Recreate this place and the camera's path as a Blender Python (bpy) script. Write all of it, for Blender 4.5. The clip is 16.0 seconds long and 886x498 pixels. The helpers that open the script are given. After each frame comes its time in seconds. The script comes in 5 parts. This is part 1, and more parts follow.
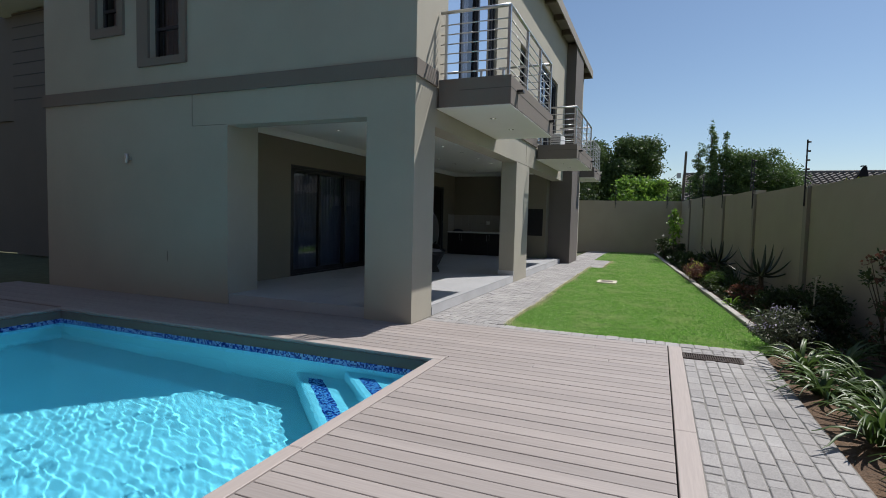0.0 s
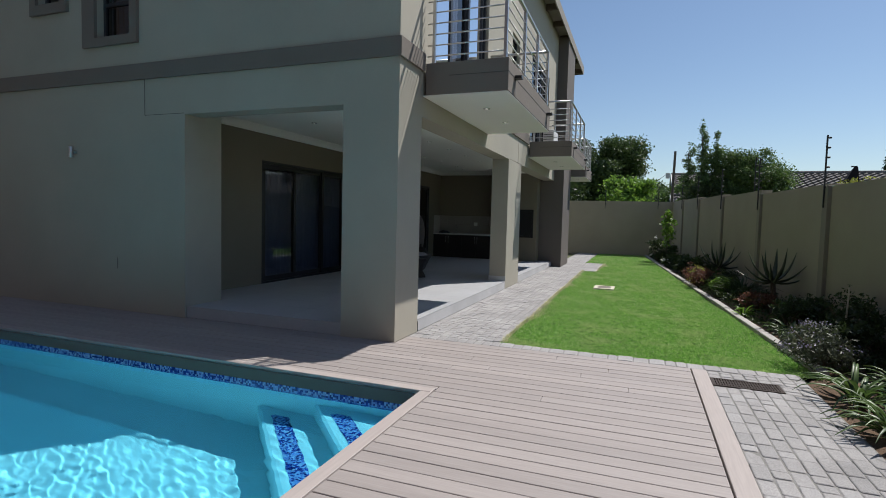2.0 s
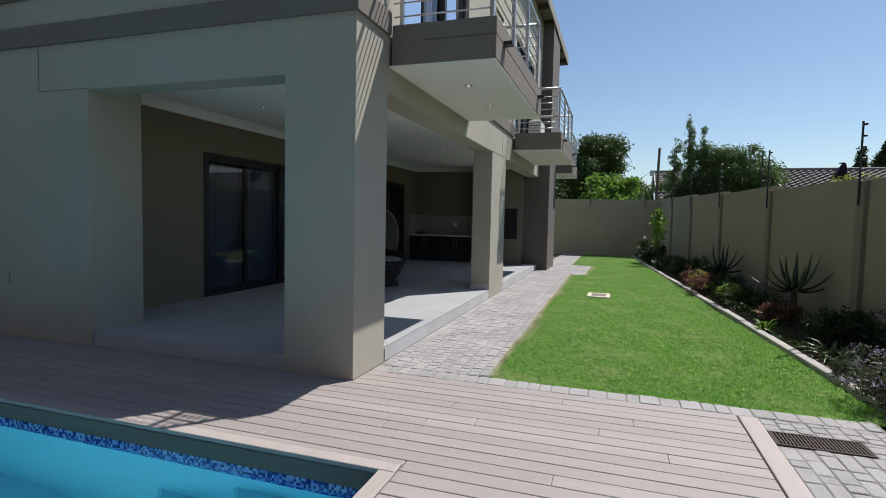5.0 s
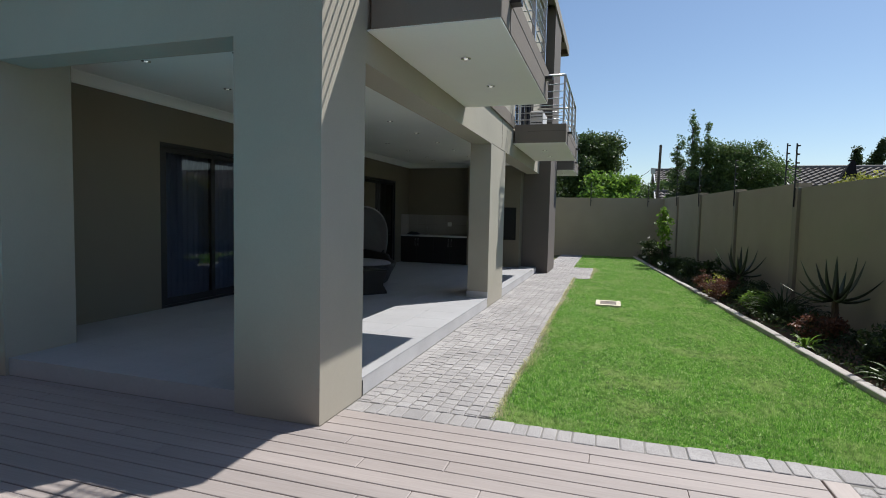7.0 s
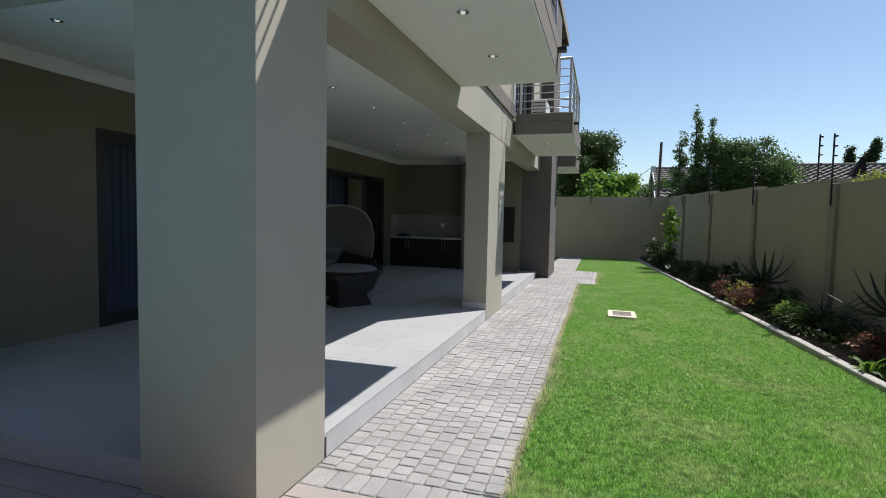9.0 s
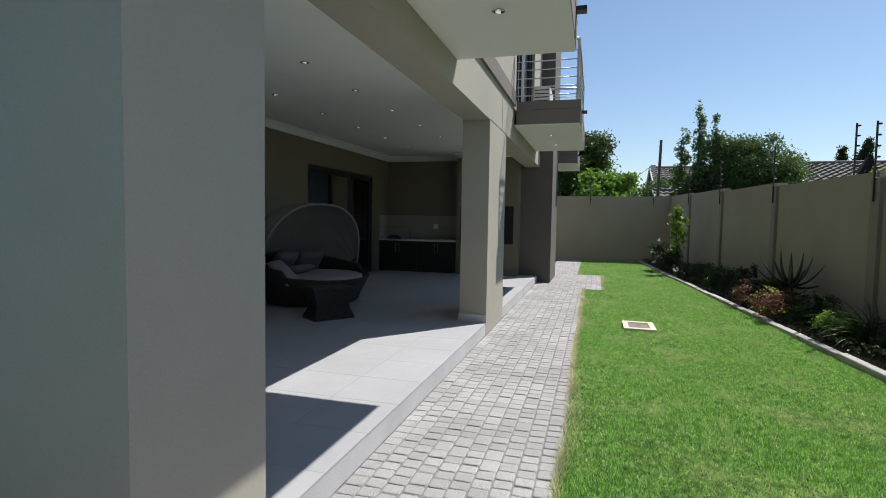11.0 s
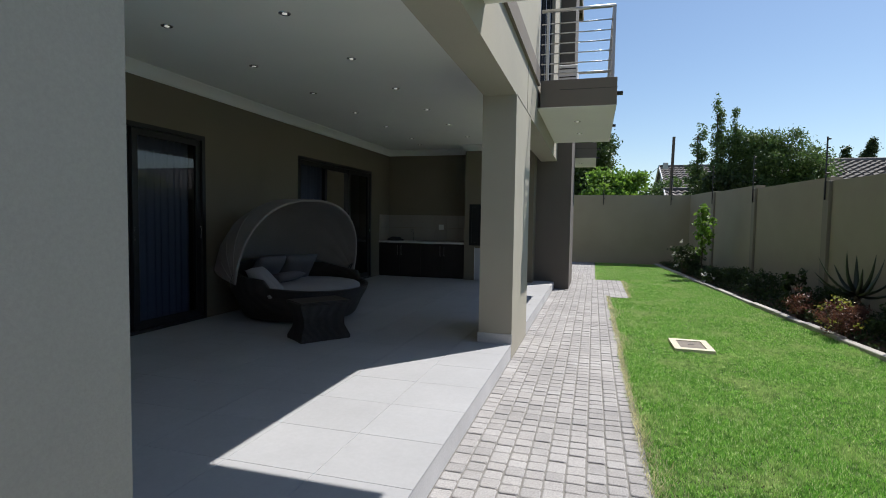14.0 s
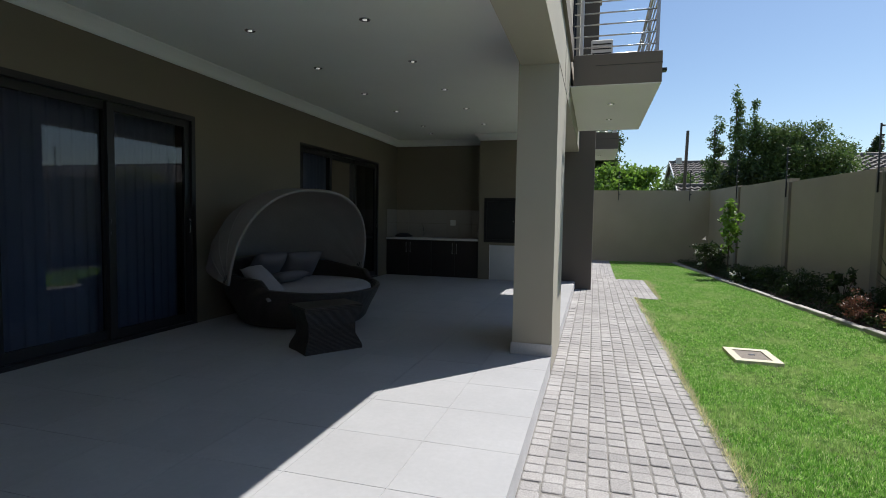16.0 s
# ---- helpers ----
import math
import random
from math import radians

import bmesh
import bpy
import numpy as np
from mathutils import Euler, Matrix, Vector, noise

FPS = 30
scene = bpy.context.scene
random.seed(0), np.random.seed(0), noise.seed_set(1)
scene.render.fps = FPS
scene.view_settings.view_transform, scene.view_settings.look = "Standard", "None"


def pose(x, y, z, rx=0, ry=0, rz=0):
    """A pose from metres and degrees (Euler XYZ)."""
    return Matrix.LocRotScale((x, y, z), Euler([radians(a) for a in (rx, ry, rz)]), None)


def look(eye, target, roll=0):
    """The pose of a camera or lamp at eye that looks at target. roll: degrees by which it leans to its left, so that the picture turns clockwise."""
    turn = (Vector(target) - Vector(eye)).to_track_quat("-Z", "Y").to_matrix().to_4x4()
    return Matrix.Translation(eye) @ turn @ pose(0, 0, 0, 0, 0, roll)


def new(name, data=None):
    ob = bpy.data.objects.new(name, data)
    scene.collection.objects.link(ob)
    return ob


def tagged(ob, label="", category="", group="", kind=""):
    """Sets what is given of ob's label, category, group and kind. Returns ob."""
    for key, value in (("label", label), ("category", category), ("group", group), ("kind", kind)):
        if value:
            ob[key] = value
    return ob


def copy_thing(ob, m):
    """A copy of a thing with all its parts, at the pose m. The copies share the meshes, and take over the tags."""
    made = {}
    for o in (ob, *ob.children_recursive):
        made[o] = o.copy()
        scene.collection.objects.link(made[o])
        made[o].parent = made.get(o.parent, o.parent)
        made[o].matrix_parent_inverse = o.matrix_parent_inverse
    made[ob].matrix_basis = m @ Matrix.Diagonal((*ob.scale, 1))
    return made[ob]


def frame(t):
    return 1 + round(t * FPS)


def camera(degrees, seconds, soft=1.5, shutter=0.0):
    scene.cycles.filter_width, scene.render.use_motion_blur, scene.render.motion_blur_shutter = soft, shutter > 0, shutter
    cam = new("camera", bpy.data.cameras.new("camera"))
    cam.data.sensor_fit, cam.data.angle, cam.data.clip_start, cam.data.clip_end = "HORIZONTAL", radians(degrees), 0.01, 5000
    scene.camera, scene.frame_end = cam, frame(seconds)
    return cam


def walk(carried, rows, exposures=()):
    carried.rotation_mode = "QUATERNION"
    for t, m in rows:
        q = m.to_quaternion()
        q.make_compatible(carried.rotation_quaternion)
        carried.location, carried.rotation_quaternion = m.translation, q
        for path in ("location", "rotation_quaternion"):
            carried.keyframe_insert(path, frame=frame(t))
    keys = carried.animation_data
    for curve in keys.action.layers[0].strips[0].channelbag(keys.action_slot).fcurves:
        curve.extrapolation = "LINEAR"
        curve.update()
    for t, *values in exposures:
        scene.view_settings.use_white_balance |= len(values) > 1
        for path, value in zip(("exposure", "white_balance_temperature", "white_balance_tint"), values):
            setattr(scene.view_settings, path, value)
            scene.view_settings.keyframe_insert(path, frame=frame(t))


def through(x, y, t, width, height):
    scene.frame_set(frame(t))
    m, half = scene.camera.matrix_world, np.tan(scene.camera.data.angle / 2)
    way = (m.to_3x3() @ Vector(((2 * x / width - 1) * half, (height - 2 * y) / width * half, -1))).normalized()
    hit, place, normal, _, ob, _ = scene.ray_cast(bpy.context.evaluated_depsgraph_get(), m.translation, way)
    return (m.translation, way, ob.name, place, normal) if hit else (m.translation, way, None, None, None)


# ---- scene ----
cam = camera(80.4, 16.0, 0.95)
EXPOSURES = [(0, -0.03), (2.5, 0.01), (4, 0.07), (7, 0.18), (9, 0.27), (12, 0.26), (16, 0.29)]
PATH = [
    (0, (0.032, 0.005, 1.456), (-1.48, 3.7, 1.215), 1.38),
    (0.5, (-0.046, 0.195, 1.459), (-1.531, 3.902, 1.222), 1.44),
    (1, (-0.128, 0.42, 1.486), (-1.584, 4.138, 1.245), 1.43),
    (1.5, (-0.228, 0.606, 1.486), (-1.658, 4.334, 1.247), 1.43),
    (2, (-0.354, 0.822, 1.485), (-1.754, 4.561, 1.247), 1.45),
    (2.5, (-0.45, 1.03, 1.475), (-1.821, 4.78, 1.24), 1.37),
    (3, (-0.53, 1.259, 1.477), (-1.876, 5.018, 1.24), 1.34),
    (3.5, (-0.61, 1.485, 1.483), (-1.93, 5.254, 1.247), 1.30),
    (4, (-0.683, 1.696, 1.495), (-1.97, 5.476, 1.257), 1.28),
    (6.5, (-0.948, 2.829, 1.531), (-2.172, 6.629, 1.284), 1.20),
    (7, (-1.069, 3.099, 1.532), (-2.278, 6.904, 1.282), 1.25),
    (7.5, (-1.153, 3.331, 1.534), (-2.349, 7.14, 1.286), 1.24),
    (8, (-1.243, 3.636, 1.518), (-2.426, 7.449, 1.274), 1.22),
    (8.5, (-1.316, 3.904, 1.511), (-2.49, 7.72, 1.266), 1.17),
    (9, (-1.395, 4.178, 1.531), (-2.555, 7.998, 1.284), 1.16),
    (11.5, (-1.779, 5.372, 1.498), (-2.878, 9.211, 1.266), 0.97),
    (12, (-1.866, 5.586, 1.516), (-2.958, 9.427, 1.273), 1.01),
    (12.5, (-1.935, 5.743, 1.506), (-3.03, 9.583, 1.272), 0.88),
    (13, (-2.023, 5.927, 1.49), (-3.113, 9.77, 1.265), 0.90),
    (13.5, (-2.104, 6.093, 1.476), (-3.199, 9.934, 1.252), 0.88),
    (14, (-2.21, 6.284, 1.463), (-3.31, 10.123, 1.241), 0.88),
    (14.5, (-2.316, 6.463, 1.438), (-3.415, 10.303, 1.218), 0.84),
    (15, (-2.444, 6.652, 1.409), (-3.533, 10.494, 1.179), 0.91),
    (15.5, (-2.535, 6.8, 1.389), (-3.631, 10.639, 1.153), 0.79),
    (16, (-2.676, 6.99, 1.392), (-3.777, 10.828, 1.156), 0.94),
]
walk(cam, [(t, look(eye, target, roll)) for t, eye, target, roll in PATH],
     exposures=EXPOSURES)

# ---------------------------------------------------------------- light
SUN_DIR = Vector((1.0, 1.2556, 2.345)).normalized()
world = bpy.data.worlds.new("sky_world")
scene.world = world
world.use_nodes = True
wn = world.node_tree.nodes
sky = wn.new("ShaderNodeTexSky")
sky.sky_type = "NISHITA"
sky.sun_disc = False
sky.sun_elevation = math.asin(SUN_DIR.z)
sky.sun_rotation = math.atan2(SUN_DIR.x, SUN_DIR.y)
sky.altitude = 1200
sky.air_density = 1.2
sky.dust_density = 0.9
sky.ozone_density = 3.0
bg = wn["Background"]
bg.inputs["Strength"].default_value = 0.101
world.node_tree.links.new(sky.outputs["Color"], bg.inputs["Color"])
sun = new("sun", bpy.data.lights.new("sun", "SUN"))
sun.data.energy = 5.0
sun.data.angle = radians(0.53)
sun.data.color = (1.0, 0.968, 0.925)
sun.matrix_world = look((20, 25, 47), Vector((20, 25, 47)) - SUN_DIR)


# ---------------------------------------------------------------- materials
def tree_of(name):
    m = bpy.data.materials.new(name)
    m.use_nodes = True
    nt = m.node_tree
    return m, nt, nt.nodes["Principled BSDF"]


def node(nt, kind, **values):
    n = nt.nodes.new(kind)
    for key, v in values.items():
        n.inputs[key].default_value = v
    return n


def mixed(nt, blend, fac, a, b):
    n = nt.nodes.new("ShaderNodeMix")
    n.data_type, n.blend_type = "RGBA", blend
    for slot, v in ((0, fac), (6, a), (7, b)):
        if isinstance(v, (int, float)):
            n.inputs[slot].default_value = v
        elif isinstance(v, tuple):
            n.inputs[slot].default_value = (*v[:3], 1)
        else:
            nt.links.new(v, n.inputs[slot])
    return n.outputs[2]


def ramp(nt, source, stops):
    n = nt.nodes.new("ShaderNodeValToRGB")
    els = n.color_ramp.elements
    while len(els) < len(stops):
        els.new(0.5)
    for e, (p, c) in zip(els, stops):
        e.position, e.color = p, (*c[:3], 1)
    nt.links.new(source, n.inputs["Fac"])
    return n.outputs["Color"]


def surface(name, base, rough=0.7, metal=0.0, grain=60.0, grain_amount=0.12, stain=1.3, stain_amount=0.2, bump=0.15,
            bump_scale=None, piece=0.0, island=0.0, spec=0.5, stretch=(1, 1, 1), bump_dist=0.004, rough_var=0.1):
    """A surface with grain and stains at real-world size, fine relief, and a shift of tone per piece."""
    m, nt, b = tree_of(name)
    geo = nt.nodes.new("ShaderNodeNewGeometry")
    mp = nt.nodes.new("ShaderNodeMapping")
    mp.inputs["Scale"].default_value = stretch
    nt.links.new(geo.outputs["Position"], mp.inputs["Vector"])
    g = node(nt, "ShaderNodeTexNoise", Scale=grain, Detail=4.0, Roughness=0.6)
    s = node(nt, "ShaderNodeTexNoise", Scale=stain, Detail=5.0, Roughness=0.62)
    nt.links.new(mp.outputs["Vector"], g.inputs["Vector"])
    nt.links.new(mp.outputs["Vector"], s.inputs["Vector"])
    gc = ramp(nt, g.outputs["Fac"], [(0.3, (1 - grain_amount,) * 3), (0.7, (1 + grain_amount,) * 3)])
    sc = ramp(nt, s.outputs["Fac"], [(0.3, (1 - stain_amount,) * 3), (0.72, (1 + stain_amount * 0.5,) * 3)])
    col = mixed(nt, "MULTIPLY", 1.0, mixed(nt, "MULTIPLY", 1.0, tuple(base), gc), sc)
    if piece or island:
        if piece:
            src = nt.nodes.new("ShaderNodeObjectInfo").outputs["Random"]
        else:
            src = geo.outputs["Random Per Island"]
        amt = piece or island
        col = mixed(nt, "MULTIPLY", 1.0, col, ramp(nt, src, [(0, (1 - amt, 1 - amt, 1 - amt)), (0.5, (1, 1 - amt * 0.1, 1 - amt * 0.2)), (1, (1 + amt * 0.6,) * 3)]))
    nt.links.new(col, b.inputs["Base Color"])
    rr = nt.nodes.new("ShaderNodeMapRange")
    rr.inputs["To Min"].default_value = max(0.02, rough - rough_var)
    rr.inputs["To Max"].default_value = min(1.0, rough + rough_var)
    nt.links.new(s.outputs["Fac"], rr.inputs["Value"])
    nt.links.new(rr.outputs["Result"], b.inputs["Roughness"])
    b.inputs["Metallic"].default_value = metal
    b.inputs["Specular IOR Level"].default_value = spec
    if bump:
        bn = node(nt, "ShaderNodeBump", Strength=bump, Distance=bump_dist)
        if bump_scale:
            g2 = node(nt, "ShaderNodeTexNoise", Scale=bump_scale, Detail=3.0)
            nt.links.new(mp.outputs["Vector"], g2.inputs["Vector"])
            nt.links.new(g2.outputs["Fac"], bn.inputs["Height"])
        else:
            nt.links.new(g.outputs["Fac"], bn.inputs["Height"])
        nt.links.new(bn.outputs["Normal"], b.inputs["Normal"])
    return m


def glass_mat(name, tint, rough=0.0):
    m, nt, b = tree_of(name)
    out = nt.nodes["Material Output"]
    tr = node(nt, "ShaderNodeBsdfTransparent", Color=(*tint, 1))
    gl = node(nt, "ShaderNodeBsdfGlossy", Color=(1, 1, 1, 1), Roughness=rough)
    fr = node(nt, "ShaderNodeFresnel", IOR=1.52)
    mx = nt.nodes.new("ShaderNodeMixShader")
    nt.links.new(fr.outputs["Fac"], mx.inputs["Fac"])
    nt.links.new(tr.outputs["BSDF"], mx.inputs[1])
    nt.links.new(gl.outputs["BSDF"], mx.inputs[2])
    nt.links.new(mx.outputs["Shader"], out.inputs["Surface"])
    return m


def leaf_mat(name, base, vary=0.35, rough=0.5, through=0.35):
    m, nt, b = tree_of(name)
    out = nt.nodes["Material Output"]
    geo = nt.nodes.new("ShaderNodeNewGeometry")
    n = node(nt, "ShaderNodeTexNoise", Scale=2.2, Detail=2.0)
    nt.links.new(geo.outputs["Position"], n.inputs["Vector"])
    c = ramp(nt, geo.outputs["Random Per Island"], [(0, tuple(v * (1 - vary) for v in base)), (0.6, tuple(base)), (1, (base[0] * (1 + vary * 1.3), base[1] * (1 + vary), base[2] * (1 + vary * 0.5)))])
    c = mixed(nt, "MULTIPLY", 1.0, c, ramp(nt, n.outputs["Fac"], [(0.3, (0.7,) * 3), (0.7, (1.2,) * 3)]))
    nt.links.new(c, b.inputs["Base Color"])
    b.inputs["Roughness"].default_value = rough
    t = nt.nodes.new("ShaderNodeBsdfTranslucent")
    nt.links.new(c, t.inputs["Color"])
    mx = nt.nodes.new("ShaderNodeMixShader")
    mx.inputs["Fac"].default_value = through
    nt.links.new(b.outputs["BSDF"], mx.inputs[1])
    nt.links.new(t.outputs["BSDF"], mx.inputs[2])
    nt.links.new(mx.outputs["Shader"], out.inputs["Surface"])
    return m


PLASTER = surface("beige_plaster", (0.40, 0.370, 0.305), rough=0.85, grain=140, grain_amount=0.05, stain=0.6, stain_amount=0.1, bump=0.25, bump_scale=220, bump_dist=0.003)
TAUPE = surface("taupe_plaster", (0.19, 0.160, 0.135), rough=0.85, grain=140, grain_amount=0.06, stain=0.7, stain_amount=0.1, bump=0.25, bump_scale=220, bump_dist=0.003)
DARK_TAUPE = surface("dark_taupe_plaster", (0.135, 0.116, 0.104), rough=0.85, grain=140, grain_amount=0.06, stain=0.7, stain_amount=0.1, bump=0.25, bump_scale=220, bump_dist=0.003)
INNER = surface("brown_plaster", (0.19, 0.165, 0.12), rough=0.8, grain=140, grain_amount=0.05, stain=0.6, stain_amount=0.1, bump=0.2, bump_scale=220, bump_dist=0.002)
SOFFIT = surface("white_soffit_paint", (0.80, 0.79, 0.75), rough=0.8, grain=90, grain_amount=0.02, stain=0.5, stain_amount=0.05, bump=0.05)
GARDEN_WALL = surface("garden_wall_plaster", (0.335, 0.295, 0.225), rough=0.88, grain=120, grain_amount=0.06, stain=0.5, stain_amount=0.14, bump=0.3, bump_scale=160, bump_dist=0.003)
GROOVE = surface("groove_shadow_gap", (0.10, 0.09, 0.08), rough=0.9, bump=0)
DECK = surface("composite_deck_board", (0.355, 0.313, 0.295), rough=0.62, grain=26, grain_amount=0.08, stain=0.9, stain_amount=0.12, bump=0.2, piece=0.07, stretch=(0.15, 3.0, 3.0))
DECK_EDGE = surface("deck_border_board", (0.42, 0.365, 0.34), rough=0.62, grain=26, grain_amount=0.07, stain=0.9, stain_amount=0.1, bump=0.2, piece=0.04, stretch=(3.0, 0.15, 3.0))
DECK_UNDER = surface("deck_gap", (0.03, 0.027, 0.025), rough=0.95, bump=0)
PAVER = surface("concrete_paver", (0.365, 0.352, 0.348), rough=0.9, grain=110, grain_amount=0.26, stain=1.4, stain_amount=0.24, bump=0.7, piece=0.11, bump_dist=0.004)
PAVER_J = surface("concrete_paver_field", (0.365, 0.352, 0.348), rough=0.9, grain=110, grain_amount=0.26, stain=1.4, stain_amount=0.24, bump=0.7, island=0.11, bump_dist=0.004)
JOINT_SAND = surface("joint_sand", (0.23, 0.22, 0.205), rough=0.95, grain=200, grain_amount=0.25, bump=0.4)
TILE = surface("porcelain_floor_tile", (0.41, 0.412, 0.424), rough=0.6, spec=0.12, grain=35, grain_amount=0.03, stain=1.6, stain_amount=0.08, bump=0.04, piece=0.03)
SLAB = surface("concrete_slab_edge", (0.52, 0.515, 0.52), rough=0.8, grain=90, grain_amount=0.08, stain=1.5, stain_amount=0.15, bump=0.2)
GROUT = surface("tile_grout", (0.46, 0.455, 0.455), rough=0.9, bump=0)
SOIL = surface("bed_soil", (0.13, 0.078, 0.045), rough=0.95, grain=45, grain_amount=0.4, stain=3, stain_amount=0.3, bump=0.9, bump_dist=0.02)
EARTH = surface("lawn_soil", (0.07, 0.085, 0.03), rough=0.95, grain=60, grain_amount=0.3, stain=1.2, stain_amount=0.25, bump=0.5)
OUTER = surface("distant_ground", (0.12, 0.13, 0.06), rough=0.95, grain=6, grain_amount=0.2, stain=0.1, stain_amount=0.25, bump=0)
KERB = surface("kerb_concrete", (0.43, 0.41, 0.38), rough=0.9, grain=80, grain_amount=0.15, stain=2.0, stain_amount=0.25, bump=0.4, piece=0.12)
STEEL = surface("brushed_steel", (0.60, 0.60, 0.60), rough=0.32, metal=1.0, grain=90, grain_amount=0.05, stain=3, stain_amount=0.08, bump=0.03)
BLACK_ALU = surface("black_aluminium", (0.018, 0.018, 0.02), rough=0.42, grain=150, grain_amount=0.1, bump=0.03)
BLUE_ALU = surface("charcoal_window_frame", (0.03, 0.033, 0.042), rough=0.4, grain=150, grain_amount=0.1, bump=0.03)
GLASS = glass_mat("window_glass", (0.30, 0.32, 0.37))
CURTAIN = surface("voile_curtain", (0.62, 0.65, 0.72), rough=0.9, grain=300, grain_amount=0.06, stain=2, stain_amount=0.05, bump=0.1)
ROOM = surface("room_paint", (0.30, 0.28, 0.25), rough=0.9, bump=0)
WHITE_METAL = surface("white_enamel", (0.72, 0.71, 0.68), rough=0.45, grain=60, grain_amount=0.03, stain=2, stain_amount=0.1, bump=0.03)
FASCIA = surface("fascia_board_paint", (0.30, 0.265, 0.225), rough=0.7, grain=60, grain_amount=0.08, stain=1.5, stain_amount=0.15, bump=0.15)
DARK_TIMBER = surface("dark_rafter_timber", (0.14, 0.11, 0.085), rough=0.75, grain=40, grain_amount=0.2, bump=0.2)
DARK_HOLE = surface("near_black", (0.02, 0.02, 0.02), rough=0.6, bump=0)
ROOF_TILE = surface("roof_tile", (0.17, 0.155, 0.145), rough=0.85, grain=40, grain_amount=0.15, stain=0.8, stain_amount=0.2, bump=0.2, island=0.2)


# ---------------------------------------------------------------- mesh tools
def box(bm, x0, x1, y0, y1, z0, z1, bevel=0.0):
    vs = [bm.verts.new(p) for p in ((x0, y0, z0), (x1, y0, z0), (x1, y1, z0), (x0, y1, z0), (x0, y0, z1), (x1, y0, z1), (x1, y1, z1), (x0, y1, z1))]
    fs = [bm.faces.new([vs[i] for i in f]) for f in ((3, 2, 1, 0), (4, 5, 6, 7), (0, 1, 5, 4), (1, 2, 6, 5), (2, 3, 7, 6), (3, 0, 4, 7))]
    if bevel:
        edges = list({e for f in fs for e in f.edges})
        bmesh.ops.bevel(bm, geom=edges, offset=bevel, segments=1, affect="EDGES")
    return vs


def bar(bm, a, b, r0, r1=None, n=8):
    """A tapered round bar from a to b."""
    a, b = Vector(a), Vector(b)
    r1 = r0 if r1 is None else r1
    q = (b - a).to_track_quat("Z", "Y")
    rings = []
    for p, r in ((a, r0), (b, r1)):
        rings.append([bm.verts.new(p + q @ Vector((r * math.cos(k * math.tau / n), r * math.sin(k * math.tau / n), 0))) for k in range(n)])
    for k in range(n):
        bm.faces.new((rings[0][k], rings[0][(k + 1) % n], rings[1][(k + 1) % n], rings[1][k]))
    bm.faces.new(rings[0][::-1])
    bm.faces.new(rings[1])


def tube(bm, pts, r, n=8):
    """A round tube along points; r is one radius or one for each point."""
    pts = [Vector(p) for p in pts]
    rs = r if isinstance(r, (list, tuple)) else [r] * len(pts)
    rings = []
    for i, p in enumerate(pts):
        d = pts[min(i + 1, len(pts) - 1)] - pts[max(i - 1, 0)]
        q = d.to_track_quat("Z", "Y")
        rings.append([bm.verts.new(p + q @ Vector((rs[i] * math.cos(k * math.tau / n), rs[i] * math.sin(k * math.tau / n), 0))) for k in range(n)])
    for a, b in zip(rings, rings[1:]):
        for k in range(n):
            bm.faces.new((a[k], a[(k + 1) % n], b[(k + 1) % n], b[k]))
    bm.faces.new(rings[0][::-1])
    bm.faces.new(rings[-1])


def lathe(bm, centre, profile, n=32):
    """A turned body: profile of (radius, height)."""
    c = Vector(centre)
    rings = [[bm.verts.new(c + Vector((r * math.cos(k * math.tau / n), r * math.sin(k * math.tau / n), z))) for k in range(n)] for r, z in profile]
    for a, b in zip(rings, rings[1:]):
        for k in range(n):
            bm.faces.new((a[k], a[(k + 1) % n], b[(k + 1) % n], b[k]))
    bm.faces.new(rings[0][::-1])
    bm.faces.new(rings[-1])


def mesh_of(name, bm, material, smooth=False):
    bmesh.ops.recalc_face_normals(bm, faces=bm.faces)
    me = bpy.data.meshes.new(name)
    bm.to_mesh(me)
    bm.free()
    me.materials.append(material)
    if smooth:
        me.shade_smooth()
    return me


def part(name, bm, material, parent=None, label="", smooth=False):
    ob = new(name, mesh_of(name, bm, material, smooth))
    ob.parent = parent
    if label:
        ob["label"] = label
    return ob


def structure(name, bm, material, label, category, smooth=False):
    return tagged(part(name, bm, material, None, "", smooth), label, category, kind="structure")


def thing(name, at, label, category, group=""):
    ob = new(name)
    ob.empty_display_size = 0.1
    ob.location = at
    return tagged(ob, label, category, group)


def boxes(name, dims, material, parent=None, label="", bevel=0.0):
    bm = bmesh.new()
    for d in dims:
        box(bm, *d, bevel)
    return part(name, bm, material, parent, label)


def walls(name, dims, material, label, category="wall"):
    bm = bmesh.new()
    for d in dims:
        box(bm, *d)
    return structure(name, bm, material, label, category)


def quads(name, centres, us, vs, material, parent=None, label=""):
    """One mesh of many small four-sided leaves: centre, half length and half width vectors, as arrays."""
    n = len(centres)
    co = np.empty((n, 4, 3), np.float32)
    co[:, 0], co[:, 1], co[:, 2], co[:, 3] = centres - us, centres + vs - us * 0.1, centres + us, centres - vs - us * 0.1
    me = bpy.data.meshes.new(name)
    me.vertices.add(n * 4)
    me.vertices.foreach_set("co", co.ravel())
    me.loops.add(n * 4)
    me.loops.foreach_set("vertex_index", np.arange(n * 4, dtype=np.int32))
    me.polygons.add(n)
    me.polygons.foreach_set("loop_start", np.arange(0, n * 4, 4, dtype=np.int32))
    me.update(calc_edges=True)
    me.materials.append(material)
    ob = new(name, me)
    ob.parent = parent
    if label:
        ob["label"] = label
    return ob


